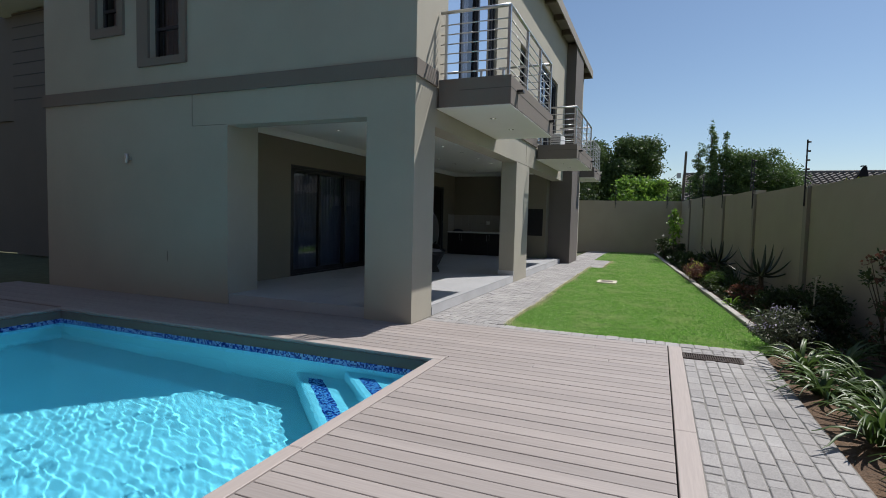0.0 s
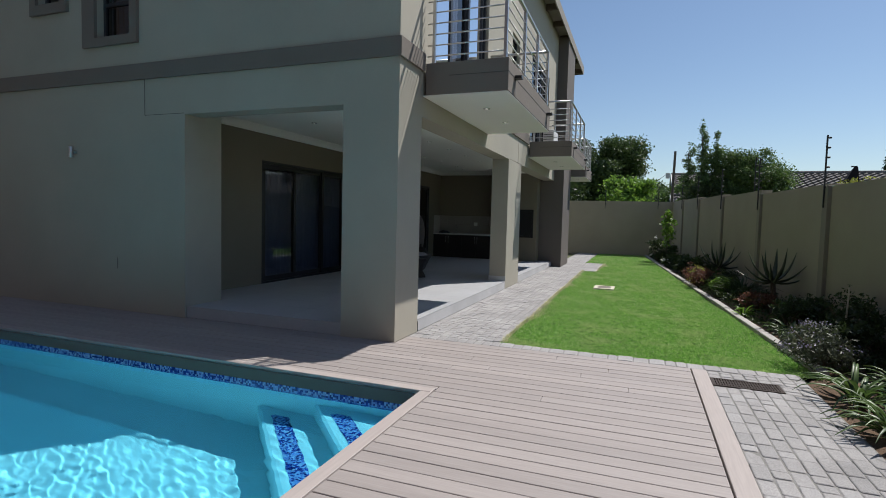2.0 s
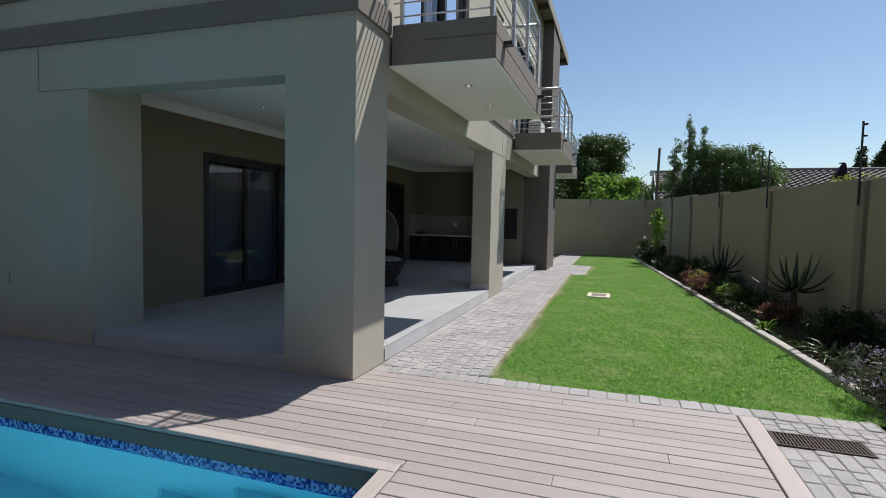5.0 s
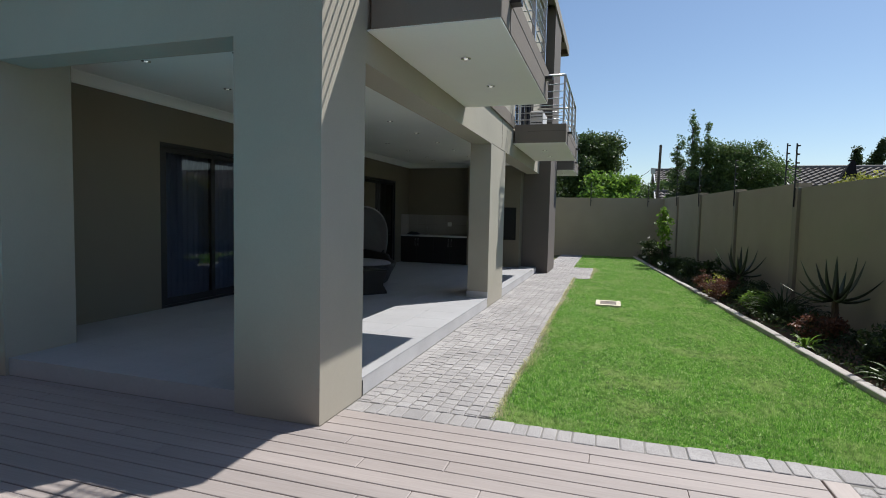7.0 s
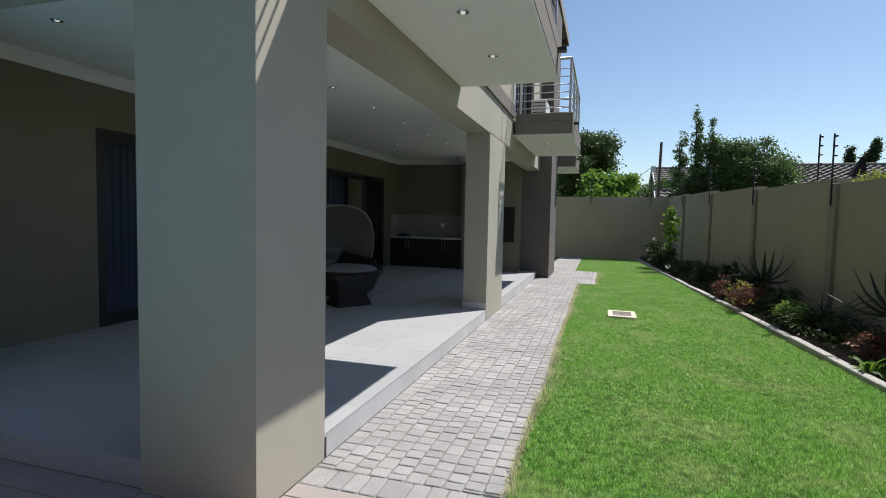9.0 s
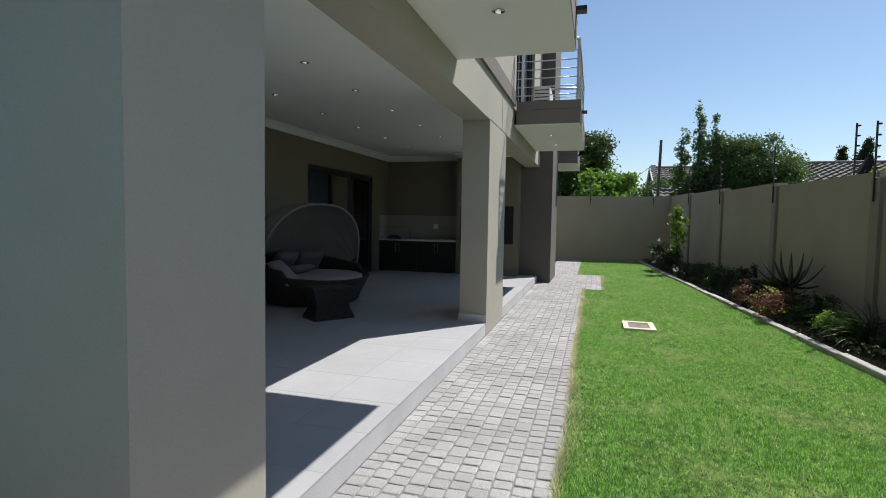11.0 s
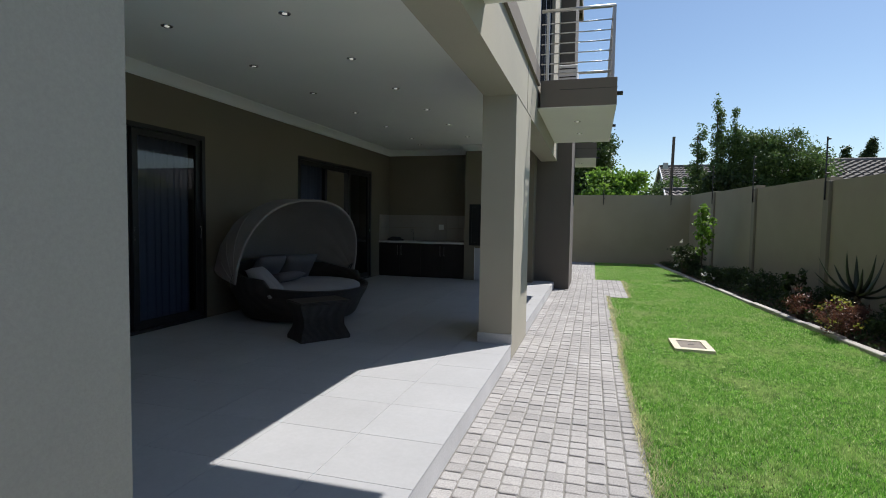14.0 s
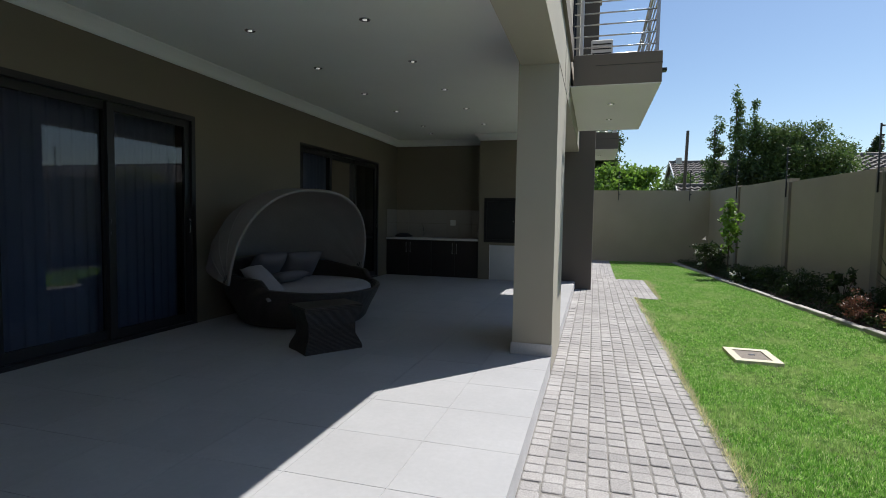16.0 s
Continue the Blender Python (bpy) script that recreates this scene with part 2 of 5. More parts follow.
def holed(axis, plane0, plane1, a0, a1, z0, z1, holes):
    """Boxes of a wall that runs along the axis, with rectangular holes (a0, a1, z0, z1) sorted along it."""
    out, at = [], a0
    for h0, h1, hz0, hz1 in holes:
        out.append((at, h0, z0, z1))
        if hz0 > z0:
            out.append((h0, h1, z0, hz0))
        if hz1 < z1:
            out.append((h0, h1, hz1, z1))
        at = h1
    out.append((at, a1, z0, z1))
    if axis == "x":
        return [(a, b, plane0, plane1, c, d) for a, b, c, d in out if b > a]
    return [(plane0, plane1, a, b, c, d) for a, b, c, d in out if b > a]


# ---------------------------------------------------------------- large structure
FRONT, SIDE, FLOOR, CEIL, BACK, INWALL = 6.355, -3.01, 0.16, 3.09, 18.1, -6.965
WEST, TOP, NORTH = -10.65, 7.23, 22.0
POOL = (-7.95, -2.06, -4.0, 4.9)
WATER = -0.20

# ground: one sheet with the pool's pit left open
bm = bmesh.new()
gx, gy = (-700, POOL[0] - 0.05, POOL[1] + 0.05, 700), (-700, POOL[2] - 0.05, POOL[3] + 0.05, 900)
for i in range(3):
    for j in range(3):
        if (i, j) != (1, 1):
            bm.faces.new([bm.verts.new(p) for p in ((gx[i], gy[j], -0.06), (gx[i + 1], gy[j], -0.06), (gx[i + 1], gy[j + 1], -0.06), (gx[i], gy[j + 1], -0.06))])
bmesh.ops.remove_doubles(bm, verts=bm.verts, dist=0.001)
structure("ground", bm, OUTER, "dry brown and green ground around the houses", "ground")

# house walls
W1, W2 = (-9.18, -8.64, 4.57, 5.75), (-7.906, -7.206, 3.965, 5.75)
walls("wall_south", [(WEST, -6.24, FRONT, 7.025, 0, 3.3), (-6.24, -3.745, FRONT, 6.66, 2.81, 3.3), (-3.745, SIDE, FRONT, 7.03, 0, 3.3)]
      + holed("x", FRONT, 6.655, WEST, SIDE, 3.3, TOP, [W1, W2]), PLASTER, "beige plastered two-storey house wall with a wide patio opening")
D_UP = (7.42, 9.95, 3.46, 5.75)
W_UP = (11.75, 12.45, 4.3, 5.4)
D_UP2 = (13.85, 16.4, 3.46, 5.6)
walls("wall_east", [(-3.35, SIDE, 7.03, 11.75, 2.76, 3.3), (-3.365, SIDE, 11.75, 13.0, 0, 3.3), (-3.35, SIDE, 13.0, 17.9, 2.76, 3.3), (-3.31, SIDE, 19.6, NORTH, 0, 3.3)]
      + holed("y", -3.31, SIDE, 6.655, 17.9, 3.3, TOP, [D_UP, W_UP, D_UP2]) + [(-3.31, SIDE, 19.6, NORTH, 3.3, TOP)], PLASTER, "beige plastered garden wall of the house on square columns")
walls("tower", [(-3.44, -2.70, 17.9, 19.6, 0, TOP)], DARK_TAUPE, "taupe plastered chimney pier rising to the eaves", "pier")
walls("wall_west", [(WEST, WEST + 0.3, 7.025, NORTH, 0, 3.3), (WEST, WEST + 0.3, 6.655, NORTH, 3.3, TOP)], PLASTER, "beige plastered end wall of the house")
walls("wall_north", [(WEST + 0.3, -3.31, NORTH - 0.3, NORTH, 0, TOP)], PLASTER, "beige plastered rear wall of the house")
bm = bmesh.new()
box(bm, WEST - 0.035, SIDE + 0.035, FRONT - 0.035, FRONT - 0.002, 3.32, 3.54)
box(bm, SIDE + 0.002, SIDE + 0.035, FRONT - 0.002, 7.035, 3.32, 3.54)
box(bm, SIDE + 0.002, SIDE + 0.035, 10.09, 13.69, 3.32, 3.54)
structure("trim_band", bm, TAUPE, "taupe plaster band between the storeys", "trim")
D1, D2 = (8.80, 11.88, FLOOR, 2.465), (14.05, 17.05, FLOOR, 2.50)
walls("wall_patio_west", holed("y", INWALL - 0.3, INWALL, 7.025, BACK, 0, CEIL, [(8.80, 11.88, 0, 2.465), (14.05, 17.05, 0, 2.5)]), INNER, "brown plastered patio wall with two wide sliding doors")
walls("wall_patio_north", [(INWALL - 0.3, -3.44, BACK, BACK + 0.3, 0, CEIL)], INNER, "brown plastered patio end wall behind the kitchen counter")
walls("braai_block", holed("x", 17.45, BACK - 0.002, -4.93, -3.442, FLOOR, CEIL - 0.002, [(-4.80, -3.56, 0.945, 1.78)]), INNER, "brown plastered block round the built-in barbecue", "chimney")
walls("wall_patio_south", [(-6.962, -6.242, 7.0275, 7.03, 0.16, CEIL)], INNER, "brown plastered inner face of the front wall")
bm = bmesh.new()
box(bm, INWALL, -3.352, 6.66, BACK, CEIL, 3.28)
structure("ceiling", bm, SOFFIT, "white painted patio ceiling", "ceiling")
# cornice: a cove along the inner walls
bm = bmesh.new()
prof = [(0.0, -0.13), (0.012, -0.13), (0.02, -0.10), (0.05, -0.055), (0.095, -0.02), (0.11, -0.012), (0.11, -0.001)]
path = [(INWALL, 7.03, 1, 0), (INWALL, BACK, 1, -1), (-4.93, BACK, -1, -1), (-4.93, 17.45, -1, -1), (-3.45, 17.45, 0, -1)]
rings = []
for x, y, ox, oy in path:
    rings.append([bm.verts.new((x + ox * (d + 0.001), y + oy * (d + 0.001), CEIL - 0.001 + z)) for d, z in prof])
for a, b in zip(rings, rings[1:]):
    for k in range(len(prof) - 1):
        bm.faces.new((a[k], a[k + 1], b[k + 1], b[k]))
structure("cornice", bm, SOFFIT, "white cove cornice under the patio ceiling", "cornice", True)
# rooms behind the doors, closed
walls("room_shell", [(WEST + 0.31, INWALL - 0.31, 7.05, 7.1, 0.0, 3.05), (WEST + 0.31, INWALL - 0.31, BACK + 0.35, BACK + 0.4, 0.0, 3.05), (WEST + 0.31, INWALL - 0.31, 7.05, BACK + 0.4, 0.0, 0.155),
      (WEST + 0.31, INWALL - 0.31, 7.1, BACK + 0.35, 3.06, 3.2), (WEST + 0.31, -3.33, 6.7, NORTH - 0.31, 3.30, 3.44), (-6.4, -6.3, 6.7, NORTH - 0.31, 3.45, TOP - 0.05)], ROOM, "dim painted room walls behind the glass", "room")
# left wing set back beside the house
walls("wall_wing", [(-34, WEST - 0.002, 10.3, 10.6, 0, 9.0)], TAUPE, "shaded taupe plastered wing set back beside the house")
walls("wing_band", [(-34, WEST - 0.004, 10.24, 10.297, 4.15, 4.4)], TAUPE, "plaster band on the set-back wing", "trim")
walls("wing_pier", [(-18.4, -16.6, 10.05, 10.236, 0, 7.3)], TAUPE, "shaded plastered pier on the wing", "pier")
walls("wing_canopy", [(-19.2, -16.4, 9.3, 10.3, 7.35, 7.6)], SOFFIT, "pale canopy slab on the wing", "canopy")
walls("wing_grooves", [(-18.38, -16.62, 10.043, 10.049, 4.7 + k * 0.36, 4.73 + k * 0.36) for k in range(8)], GROOVE, "horizontal grooves in the pier's plaster", "trim")

# patio slab
walls("patio_slab", [(-6.24, -3.745, 6.40, 7.03, 0, FLOOR - 0.003), (INWALL, -3.028, 7.03, 11.75, 0, FLOOR - 0.003), (INWALL, -3.365, 11.75, 13.0, 0, FLOOR - 0.003), (INWALL, -3.028, 13.0, 17.9, 0, FLOOR - 0.003), (INWALL, -3.44, 17.9, BACK, 0, FLOOR - 0.003)],
      GROUT, "raised concrete patio slab", "floor")
walls("slab_edge", [(-3.028, -3.013, 7.034, 11.746, 0, FLOOR - 0.0135), (-3.028, -3.013, 13.004, 17.9, 0, FLOOR - 0.0135)], SLAB, "pale rendered edge of the patio slab", "floor")

# black strip in place of the dark gap where column and slab meet
walls("slab_gap_shade", [(-3.012, -3.0075, 7.032, 7.05, 0, 0.135)], DARK_HOLE, "black strip standing in for the shaded gap between the column and the slab", "trim")
walls("slab_front", [(-6.24, -3.745, 6.385, 6.40, 0, FLOOR)], TILE, "tiled riser along the patio front", "floor")

# roof over the house: a flat pitch with rafters under a wide eave
roof = thing("roof", (-6.5, 15, TOP), "low-pitched dark tiled roof with exposed rafters under the eaves", "roof")
EAVE_X, ROOF_Y0, ROOF_Y1 = -2.69, 5.9, 22.0
boxes("roof_deck", [(-11.2, EAVE_X, ROOF_Y0, ROOF_Y1, TOP + 0.10, TOP + 0.16), (WEST, SIDE - 0.005, FRONT, NORTH - 0.005, TOP + 0.002, TOP + 0.099)], FASCIA, roof)
boxes("fascia", [(EAVE_X, EAVE_X + 0.03, ROOF_Y0, ROOF_Y1, TOP - 0.08, TOP + 0.2)], FASCIA, roof, "painted fascia board")
boxes("end_fascia", [(-11.2, EAVE_X, ROOF_Y1, ROOF_Y1 + 0.03, TOP - 0.08, TOP + 0.2)], FASCIA, roof)
for k in range(13):
    y = 6.4 + k * 1.285
    boxes("rafter", [(SIDE + 0.01, EAVE_X - 0.003, y, y + 0.07, TOP - 0.06, TOP + 0.098)], DARK_TIMBER, roof)
for ob in roof.children:
    ob.matrix_parent_inverse = Matrix.Translation(roof.location).inverted()


# ---------------------------------------------------------------- garden walls
def wall_x(y):
    return 2.34 - 0.0875 * (y - 10.5)


PIERS = [0.6, 3.9, 7.2, 10.5, 13.8, 17.1, 20.4, 23.5]
TOPS = [1.98, 2.02, 2.06, 2.12, 2.16, 2.25, 2.32, 2.40, 2.44]
GARDEN_PIER = surface("garden_pier_plaster", (0.24, 0.212, 0.172), rough=0.88, grain=120, grain_amount=0.06, stain=0.8, stain_amount=0.14, bump=0.3, bump_scale=160, bump_dist=0.003)
edges = [-6.0] + PIERS + [26.3]
for k in range(len(edges) - 1):
    y0, y1 = edges[k], edges[k + 1]
    h = TOPS[min(k, 8)]
    bm = bmesh.new()
    vs = box(bm, 0, 0.2, y0, y1, -0.05, h)
    for v in vs:
        v.co.x += wall_x(v.co.y)
    structure("wall_garden", bm, GARDEN_WALL, "beige plastered boundary wall stepping in panels", "wall")
for k, y in enumerate(PIERS):
    bm = bmesh.new()
    x = wall_x(y)
    box(bm, x - 0.045, x + 0.03, y - 0.12, y + 0.12, -0.05, TOPS[k] + 0.004, 0.006)
    structure("wall_pier", bm, GARDEN_PIER, "taupe plastered pier on the boundary wall", "pier")
walls("wall_back", [(-12, wall_x(26.1) + 0.2, 26.1, 26.3, -0.05, 2.44)], GARDEN_WALL, "beige plastered wall closing the garden")
# unseen walls, added tall and dark to hold sky light and bounce off the facade
SKY_BLOCK = surface("sky_block_brown", (0.13, 0.095, 0.07), rough=0.9, grain=30, grain_amount=0.2, stain=0.8, stain_amount=0.2, bump=0.3)
walls("unseen_sky_blocker", [(-34, 3.6, -5.6, -5.3, -0.05, 10.4), (-14.3, -14.0, -5.3, 6.5, -0.05, 9.4)], SKY_BLOCK, "unseen tall dark brown walls added round the pool court to block sky light")


def fence_post(x, y, z0, z1):
    t = thing("electric_fence_post", (x, y, z0), "thin black electric fence rod with insulators on the wall", "fence post", "electric fence posts on the wall")
    bm = bmesh.new()
    box(bm, -0.011, 0.011, -0.011, 0.011, 0, z1 - z0, 0.002)
    part("rod", bm, BLACK_ALU, t)
    for k in range(6):
        bm = bmesh.new()
        z = z1 - z0 - 0.04 - k * 0.15
        bar(bm, (0.011, 0, z), (0.052, 0, z), 0.017, 0.014, 8)
        part("insulator", bm, BLACK_ALU, t)
    return t


for k, y in enumerate(PIERS):
    if y > 2:
        fence_post(wall_x(y) - 0.062, y, TOPS[k] - 0.33, TOPS[k] + 0.78)
fence_post(wall_x(14.55) + 0.06, 14.55, 2.24, 3.04)
for x in (-1.9, 0.35, -4.6):
    fence_post(x, 26.08, 2.1, 3.1)

# ---------------------------------------------------------------- kerb, bed, lawn
def kerb_x(y):
    return 1.95 - 0.0795 * y


KERB_ANGLE = math.degrees(math.atan(0.0795))
bm = bmesh.new()
for y0, y1 in ((6.93, 26.1),):
    n = 24
    for i in range(n):
        a, b = y0 + (y1 - y0) * i / n, y0 + (y1 - y0) * (i + 1) / n
        bm.faces.new([bm.verts.new(p) for p in ((-2.2, a, -0.024), (kerb_x(a), a, -0.024), (kerb_x(b), b, -0.024), (-2.2, b, -0.024))])
bmesh.ops.remove_doubles(bm, verts=bm.verts, dist=0.001)
structure("lawn_ground", bm, EARTH, "soil under the lawn", "ground")
bm = bmesh.new()
for i in range(66):
    y0, y1 = -6 + i * 0.4875, -6 + (i + 1) * 0.4875
    row = []
    for y in (y0, y1):
        left = 1.2 if y < 6.93 else kerb_x(y) + 0.05
        row.append([bm.verts.new((left + (wall_x(y) + 0.02 - left) * u, y, -0.03 + 0.05 * math.sin(u * 3) + 0.03 * noise.noise((u * 4, y * 2, 0)))) for u in (0, 0.15, 0.4, 0.7, 1)])
    for k in range(4):
        bm.faces.new((row[0][k], row[0][k + 1], row[1][k + 1], row[1][k]))
bmesh.ops.remove_doubles(bm, verts=bm.verts, dist=0.001)
structure("bed_soil", bm, SOIL, "dark brown soil of the planting bed", "ground", True)
bm = bmesh.new()
box(bm, -0.055, 0.055, 0, 0.985, -0.06, 0.045, 0.008)
kerb_mesh = mesh_of("kerb_block", bm, KERB)
kerb = thing("kerb", (kerb_x(16), 16, 0), "low grey concrete kerb blocks edging the planting bed", "kerb")
for k in range(19):
    y = 7.05 + k
    b = new("kerb_block", kerb_mesh)
    b.parent = kerb
    b.matrix_basis = Matrix.Translation(-kerb.location) @ pose(kerb_x(y) + 0.05, y, random.uniform(-0.012, 0.006), random.uniform(-0.5, 0.5), random.uniform(-2, 2), KERB_ANGLE + random.uniform(-0.6, 0.6))

# lawn blades
GRASS, nt, b = tree_of("lawn_grass")
geo = nt.nodes.new("ShaderNodeNewGeometry")
n1 = node(nt, "ShaderNodeTexNoise", Scale=1.6, Detail=5.0, Roughness=0.62)
nt.links.new(geo.outputs["Position"], n1.inputs["Vector"])
c = ramp(nt, geo.outputs["Random Per Island"], [(0, (0.07, 0.23, 0.025)), (0.45, (0.21, 0.50, 0.065)), (0.76, (0.38, 0.66, 0.13)), (0.9, (0.6, 0.75, 0.32)), (1, (0.88, 0.88, 0.58))])
c = mixed(nt, "MIX", ramp(nt, n1.outputs["Fac"], [(0.49, (0, 0, 0)), (0.68, (0.6,) * 3)]), c, (0.56, 0.64, 0.28))
n2 = node(nt, "ShaderNodeTexNoise", Scale=16.0, Detail=4.0, Roughness=0.7)
nt.links.new(geo.outputs["Position"], n2.inputs["Vector"])
c = mixed(nt, "MULTIPLY", 1.0, c, ramp(nt, n2.outputs["Fac"], [(0.36, (0.5, 0.56, 0.5)), (0.5, (1, 1, 1)), (0.66, (1.3, 1.22, 1.3))]))
nt.links.new(c, b.inputs["Base Color"])
b.inputs["Roughness"].default_value = 0.55
tl = nt.nodes.new("ShaderNodeBsdfTranslucent")
nt.links.new(c, tl.inputs["Color"])
mx = nt.nodes.new("ShaderNodeMixShader")
mx.inputs["Fac"].default_value = 0.4
nt.links.new(b.outputs["BSDF"], mx.inputs[1])
nt.links.new(tl.outputs["BSDF"], mx.inputs[2])
nt.links.new(mx.outputs["Shader"], nt.nodes["Material Output"].inputs["Surface"])
rng = np.random.default_rng(5)


def blades(name, n, y0, y1, h0, h1, w):
    y = y0 + (y1 - y0) * rng.uniform(0, 1, n) ** 1.25
    x0, x1 = -1.885 - 0.005 * (y - 7) + 0.012 * np.sin(y * 5.1) + 0.01 * np.sin(y * 13.7), 1.95 - 0.0795 * y
    left = np.where((y > 17.05) & (y < 20.2), -1.51, np.where(y >= 20.2, -2.13, x0))
    x = left + (x1 - left) * rng.uniform(0, 1, n)
    keep = ~((x > -1.27) & (x < -0.825) & (y > 12.78) & (y < 13.37))
    x, y = x[keep], y[keep]
    n = len(x)
    h = rng.uniform(h0, h1, n) * (1 + 0.2 * np.sin(x * 3.1 + y * 1.7) + 0.25 * np.sin(x * 21 + 2 * np.sin(y * 9)) * np.sin(y * 17 + 2 * np.sin(x * 11)))
    a, lean = rng.uniform(0, math.tau, n), rng.uniform(0.2, 1.1, n)
    d = np.stack([np.cos(a), np.sin(a), np.zeros(n)], 1)
    s = np.stack([-np.sin(a), np.cos(a), np.zeros(n)], 1) * (w * rng.uniform(0.7, 1.3, n))[:, None]
    p = np.stack([x, y, np.full(n, -0.022)], 1)
    tip = p + d * (h * lean)[:, None] + np.stack([np.zeros(n), np.zeros(n), h], 1)
    co = np.stack([p - s, p + s, tip], 1).astype(np.float32)
    me = bpy.data.meshes.new(name)
    me.vertices.add(n * 3)
    me.vertices.foreach_set("co", co.ravel())
    me.loops.add(n * 3)
    me.loops.foreach_set("vertex_index", np.arange(n * 3, dtype=np.int32))
    me.polygons.add(n)
    me.polygons.foreach_set("loop_start", np.arange(0, n * 3, 3, dtype=np.int32))
    me.update(calc_edges=True)
    me.materials.append(GRASS)
    return tagged(new(name, me), "short green mown lawn with yellowish patches", "grass", kind="stuff")


blades("lawn_grass", 520000, 6.93, 13.5, 0.012, 0.030, 0.0028)
blades("lawn_grass", 300000, 13.5, 26.1, 0.018, 0.038, 0.0036)

# dry fringe where the lawn meets the paving
DRY = leaf_mat("dry_grass", (0.62, 0.60, 0.36), vary=0.3, through=0.3)
nd = 7000
yd = rng.uniform(6.95, 20.0, nd)
thin = 0.5 + 0.5 * np.sin(yd * 2.1 + 1.3 * np.sin(yd * 0.9))
xd = np.where(yd > 17.05, -1.51, -1.872 - 0.005 * (yd - 7)) + np.abs(rng.normal(0, 1, nd)) * 0.075 * (0.3 + thin ** 3)
ad = rng.uniform(0, math.tau, nd)
hd = rng.uniform(0.018, 0.042, nd)
base_d = np.stack([xd, yd, np.full(nd, -0.005)], 1)
ud = np.stack([np.cos(ad) * hd * 0.5, np.sin(ad) * hd * 0.5, hd * 0.6], 1)
vd = np.stack([-np.sin(ad), np.cos(ad), np.zeros(nd)], 1) * 0.0022
tagged(quads("dry_grass", (base_d + ud).astype(np.float32), ud.astype(np.float32), vd.astype(np.float32), DRY), "dry straw-coloured grass fringe along the paving", "grass", kind="stuff")

# inspection cover in the lawn
CREAM = surface("cream_cover_frame", (0.62, 0.57, 0.44), rough=0.8, grain=90, grain_amount=0.08, stain=4, stain_amount=0.15, bump=0.2)
COVER = surface("weathered_cover_plate", (0.22, 0.19, 0.16), rough=0.85, grain=70, grain_amount=0.25, stain=7, stain_amount=0.25, bump=0.4)
t = thing("inspection_cover", (-1.05, 13.08, 0), "cream-framed concrete inspection cover set in the lawn", "cover")
boxes("cover_frame", [(-0.215, 0.215, -0.29, -0.20, -0.05, 0.02), (-0.215, 0.215, 0.20, 0.29, -0.05, 0.02), (-0.215, -0.14, -0.20, 0.20, -0.05, 0.02), (0.14, 0.215, -0.20, 0.20, -0.05, 0.02)], CREAM, t)
boxes("cover_plate", [(-0.137, 0.137, -0.197, 0.197, -0.05, 0.012)], COVER, t, "brown weathered plate", 0.004)
bm = bmesh.new()
tube(bm, [(-0.03, 0, 0.012), (-0.025, 0, 0.022), (0.025, 0, 0.022), (0.03, 0, 0.012)], 0.004, 6)
part("lifting_ring", bm, STEEL, t)

# ---------------------------------------------------------------- pool
POOL_PLASTER = surface("pool_marbelite", (0.66, 0.92, 0.98), rough=0.75, grain=50, grain_amount=0.05, stain=0.7, stain_amount=0.08, bump=0.1)
m, nt, b = tree_of("blue_mosaic")
geo = nt.nodes.new("ShaderNodeNewGeometry")
sc = nt.nodes.new("ShaderNodeVectorMath")
sc.operation = "SCALE"
sc.inputs["Scale"].default_value = 1 / 0.018
nt.links.new(geo.outputs["Position"], sc.inputs[0])
fl = nt.nodes.new("ShaderNodeVectorMath")
fl.operation = "FLOOR"
nt.links.new(sc.outputs["Vector"], fl.inputs[0])
wnz = nt.nodes.new("ShaderNodeTexWhiteNoise")
nt.links.new(fl.outputs["Vector"], wnz.inputs["Vector"])
mc = ramp(nt, wnz.outputs["Value"], [(0, (0.008, 0.02, 0.16)), (0.42, (0.02, 0.06, 0.36)), (0.5, (0.17, 0.27, 0.66)), (0.85, (0.26, 0.40, 0.74)), (1, (0.42, 0.55, 0.8))])
nt.links.new(mc, b.inputs["Base Color"])
b.inputs["Roughness"].default_value = 0.15
MOSAIC = m
PX0, PX1, PY0, PY1 = POOL
BOT = -1.25
bm = bmesh.new()
box(bm, PX0 - 0.25, PX1 + 0.25, PY0 - 0.25, PY1 + 0.25, BOT - 0.2, BOT)
for d in ((PX0 - 0.25, PX0, PY0 - 0.25, PY1 + 0.25), (PX1, PX1 + 0.25, PY0 - 0.25, PY1 + 0.25), (PX0, PX1, PY0 - 0.25, PY0), (PX0, PX1, PY1, PY1 + 0.25)):
    box(bm, *d, BOT, -0.034)
basin = structure("pool_basin", bm, POOL_PLASTER, "aqua plastered swimming pool basin", "pool")
bm = bmesh.new()
Z0, Z1 = -0.245, -0.145
box(bm, PX0, PX1, PY1 - 0.008, PY1 - 0.001, Z0, Z1)
box(bm, PX1 - 0.008, PX1 - 0.001, PY0, PY1 - 0.009, Z0, Z1)
box(bm, PX0 + 0.001, PX0 + 0.008, PY0, PY1 - 0.009, Z0, Z1)
structure("pool_mosaic_band", bm, MOSAIC, "blue glass mosaic band at the waterline", "tile band")
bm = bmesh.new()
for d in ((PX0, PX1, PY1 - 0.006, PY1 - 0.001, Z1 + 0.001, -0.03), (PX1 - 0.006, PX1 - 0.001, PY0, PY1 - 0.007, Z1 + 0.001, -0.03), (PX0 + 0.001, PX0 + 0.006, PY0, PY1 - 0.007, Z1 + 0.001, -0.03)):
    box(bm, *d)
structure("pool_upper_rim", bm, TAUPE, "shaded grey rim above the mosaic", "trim")
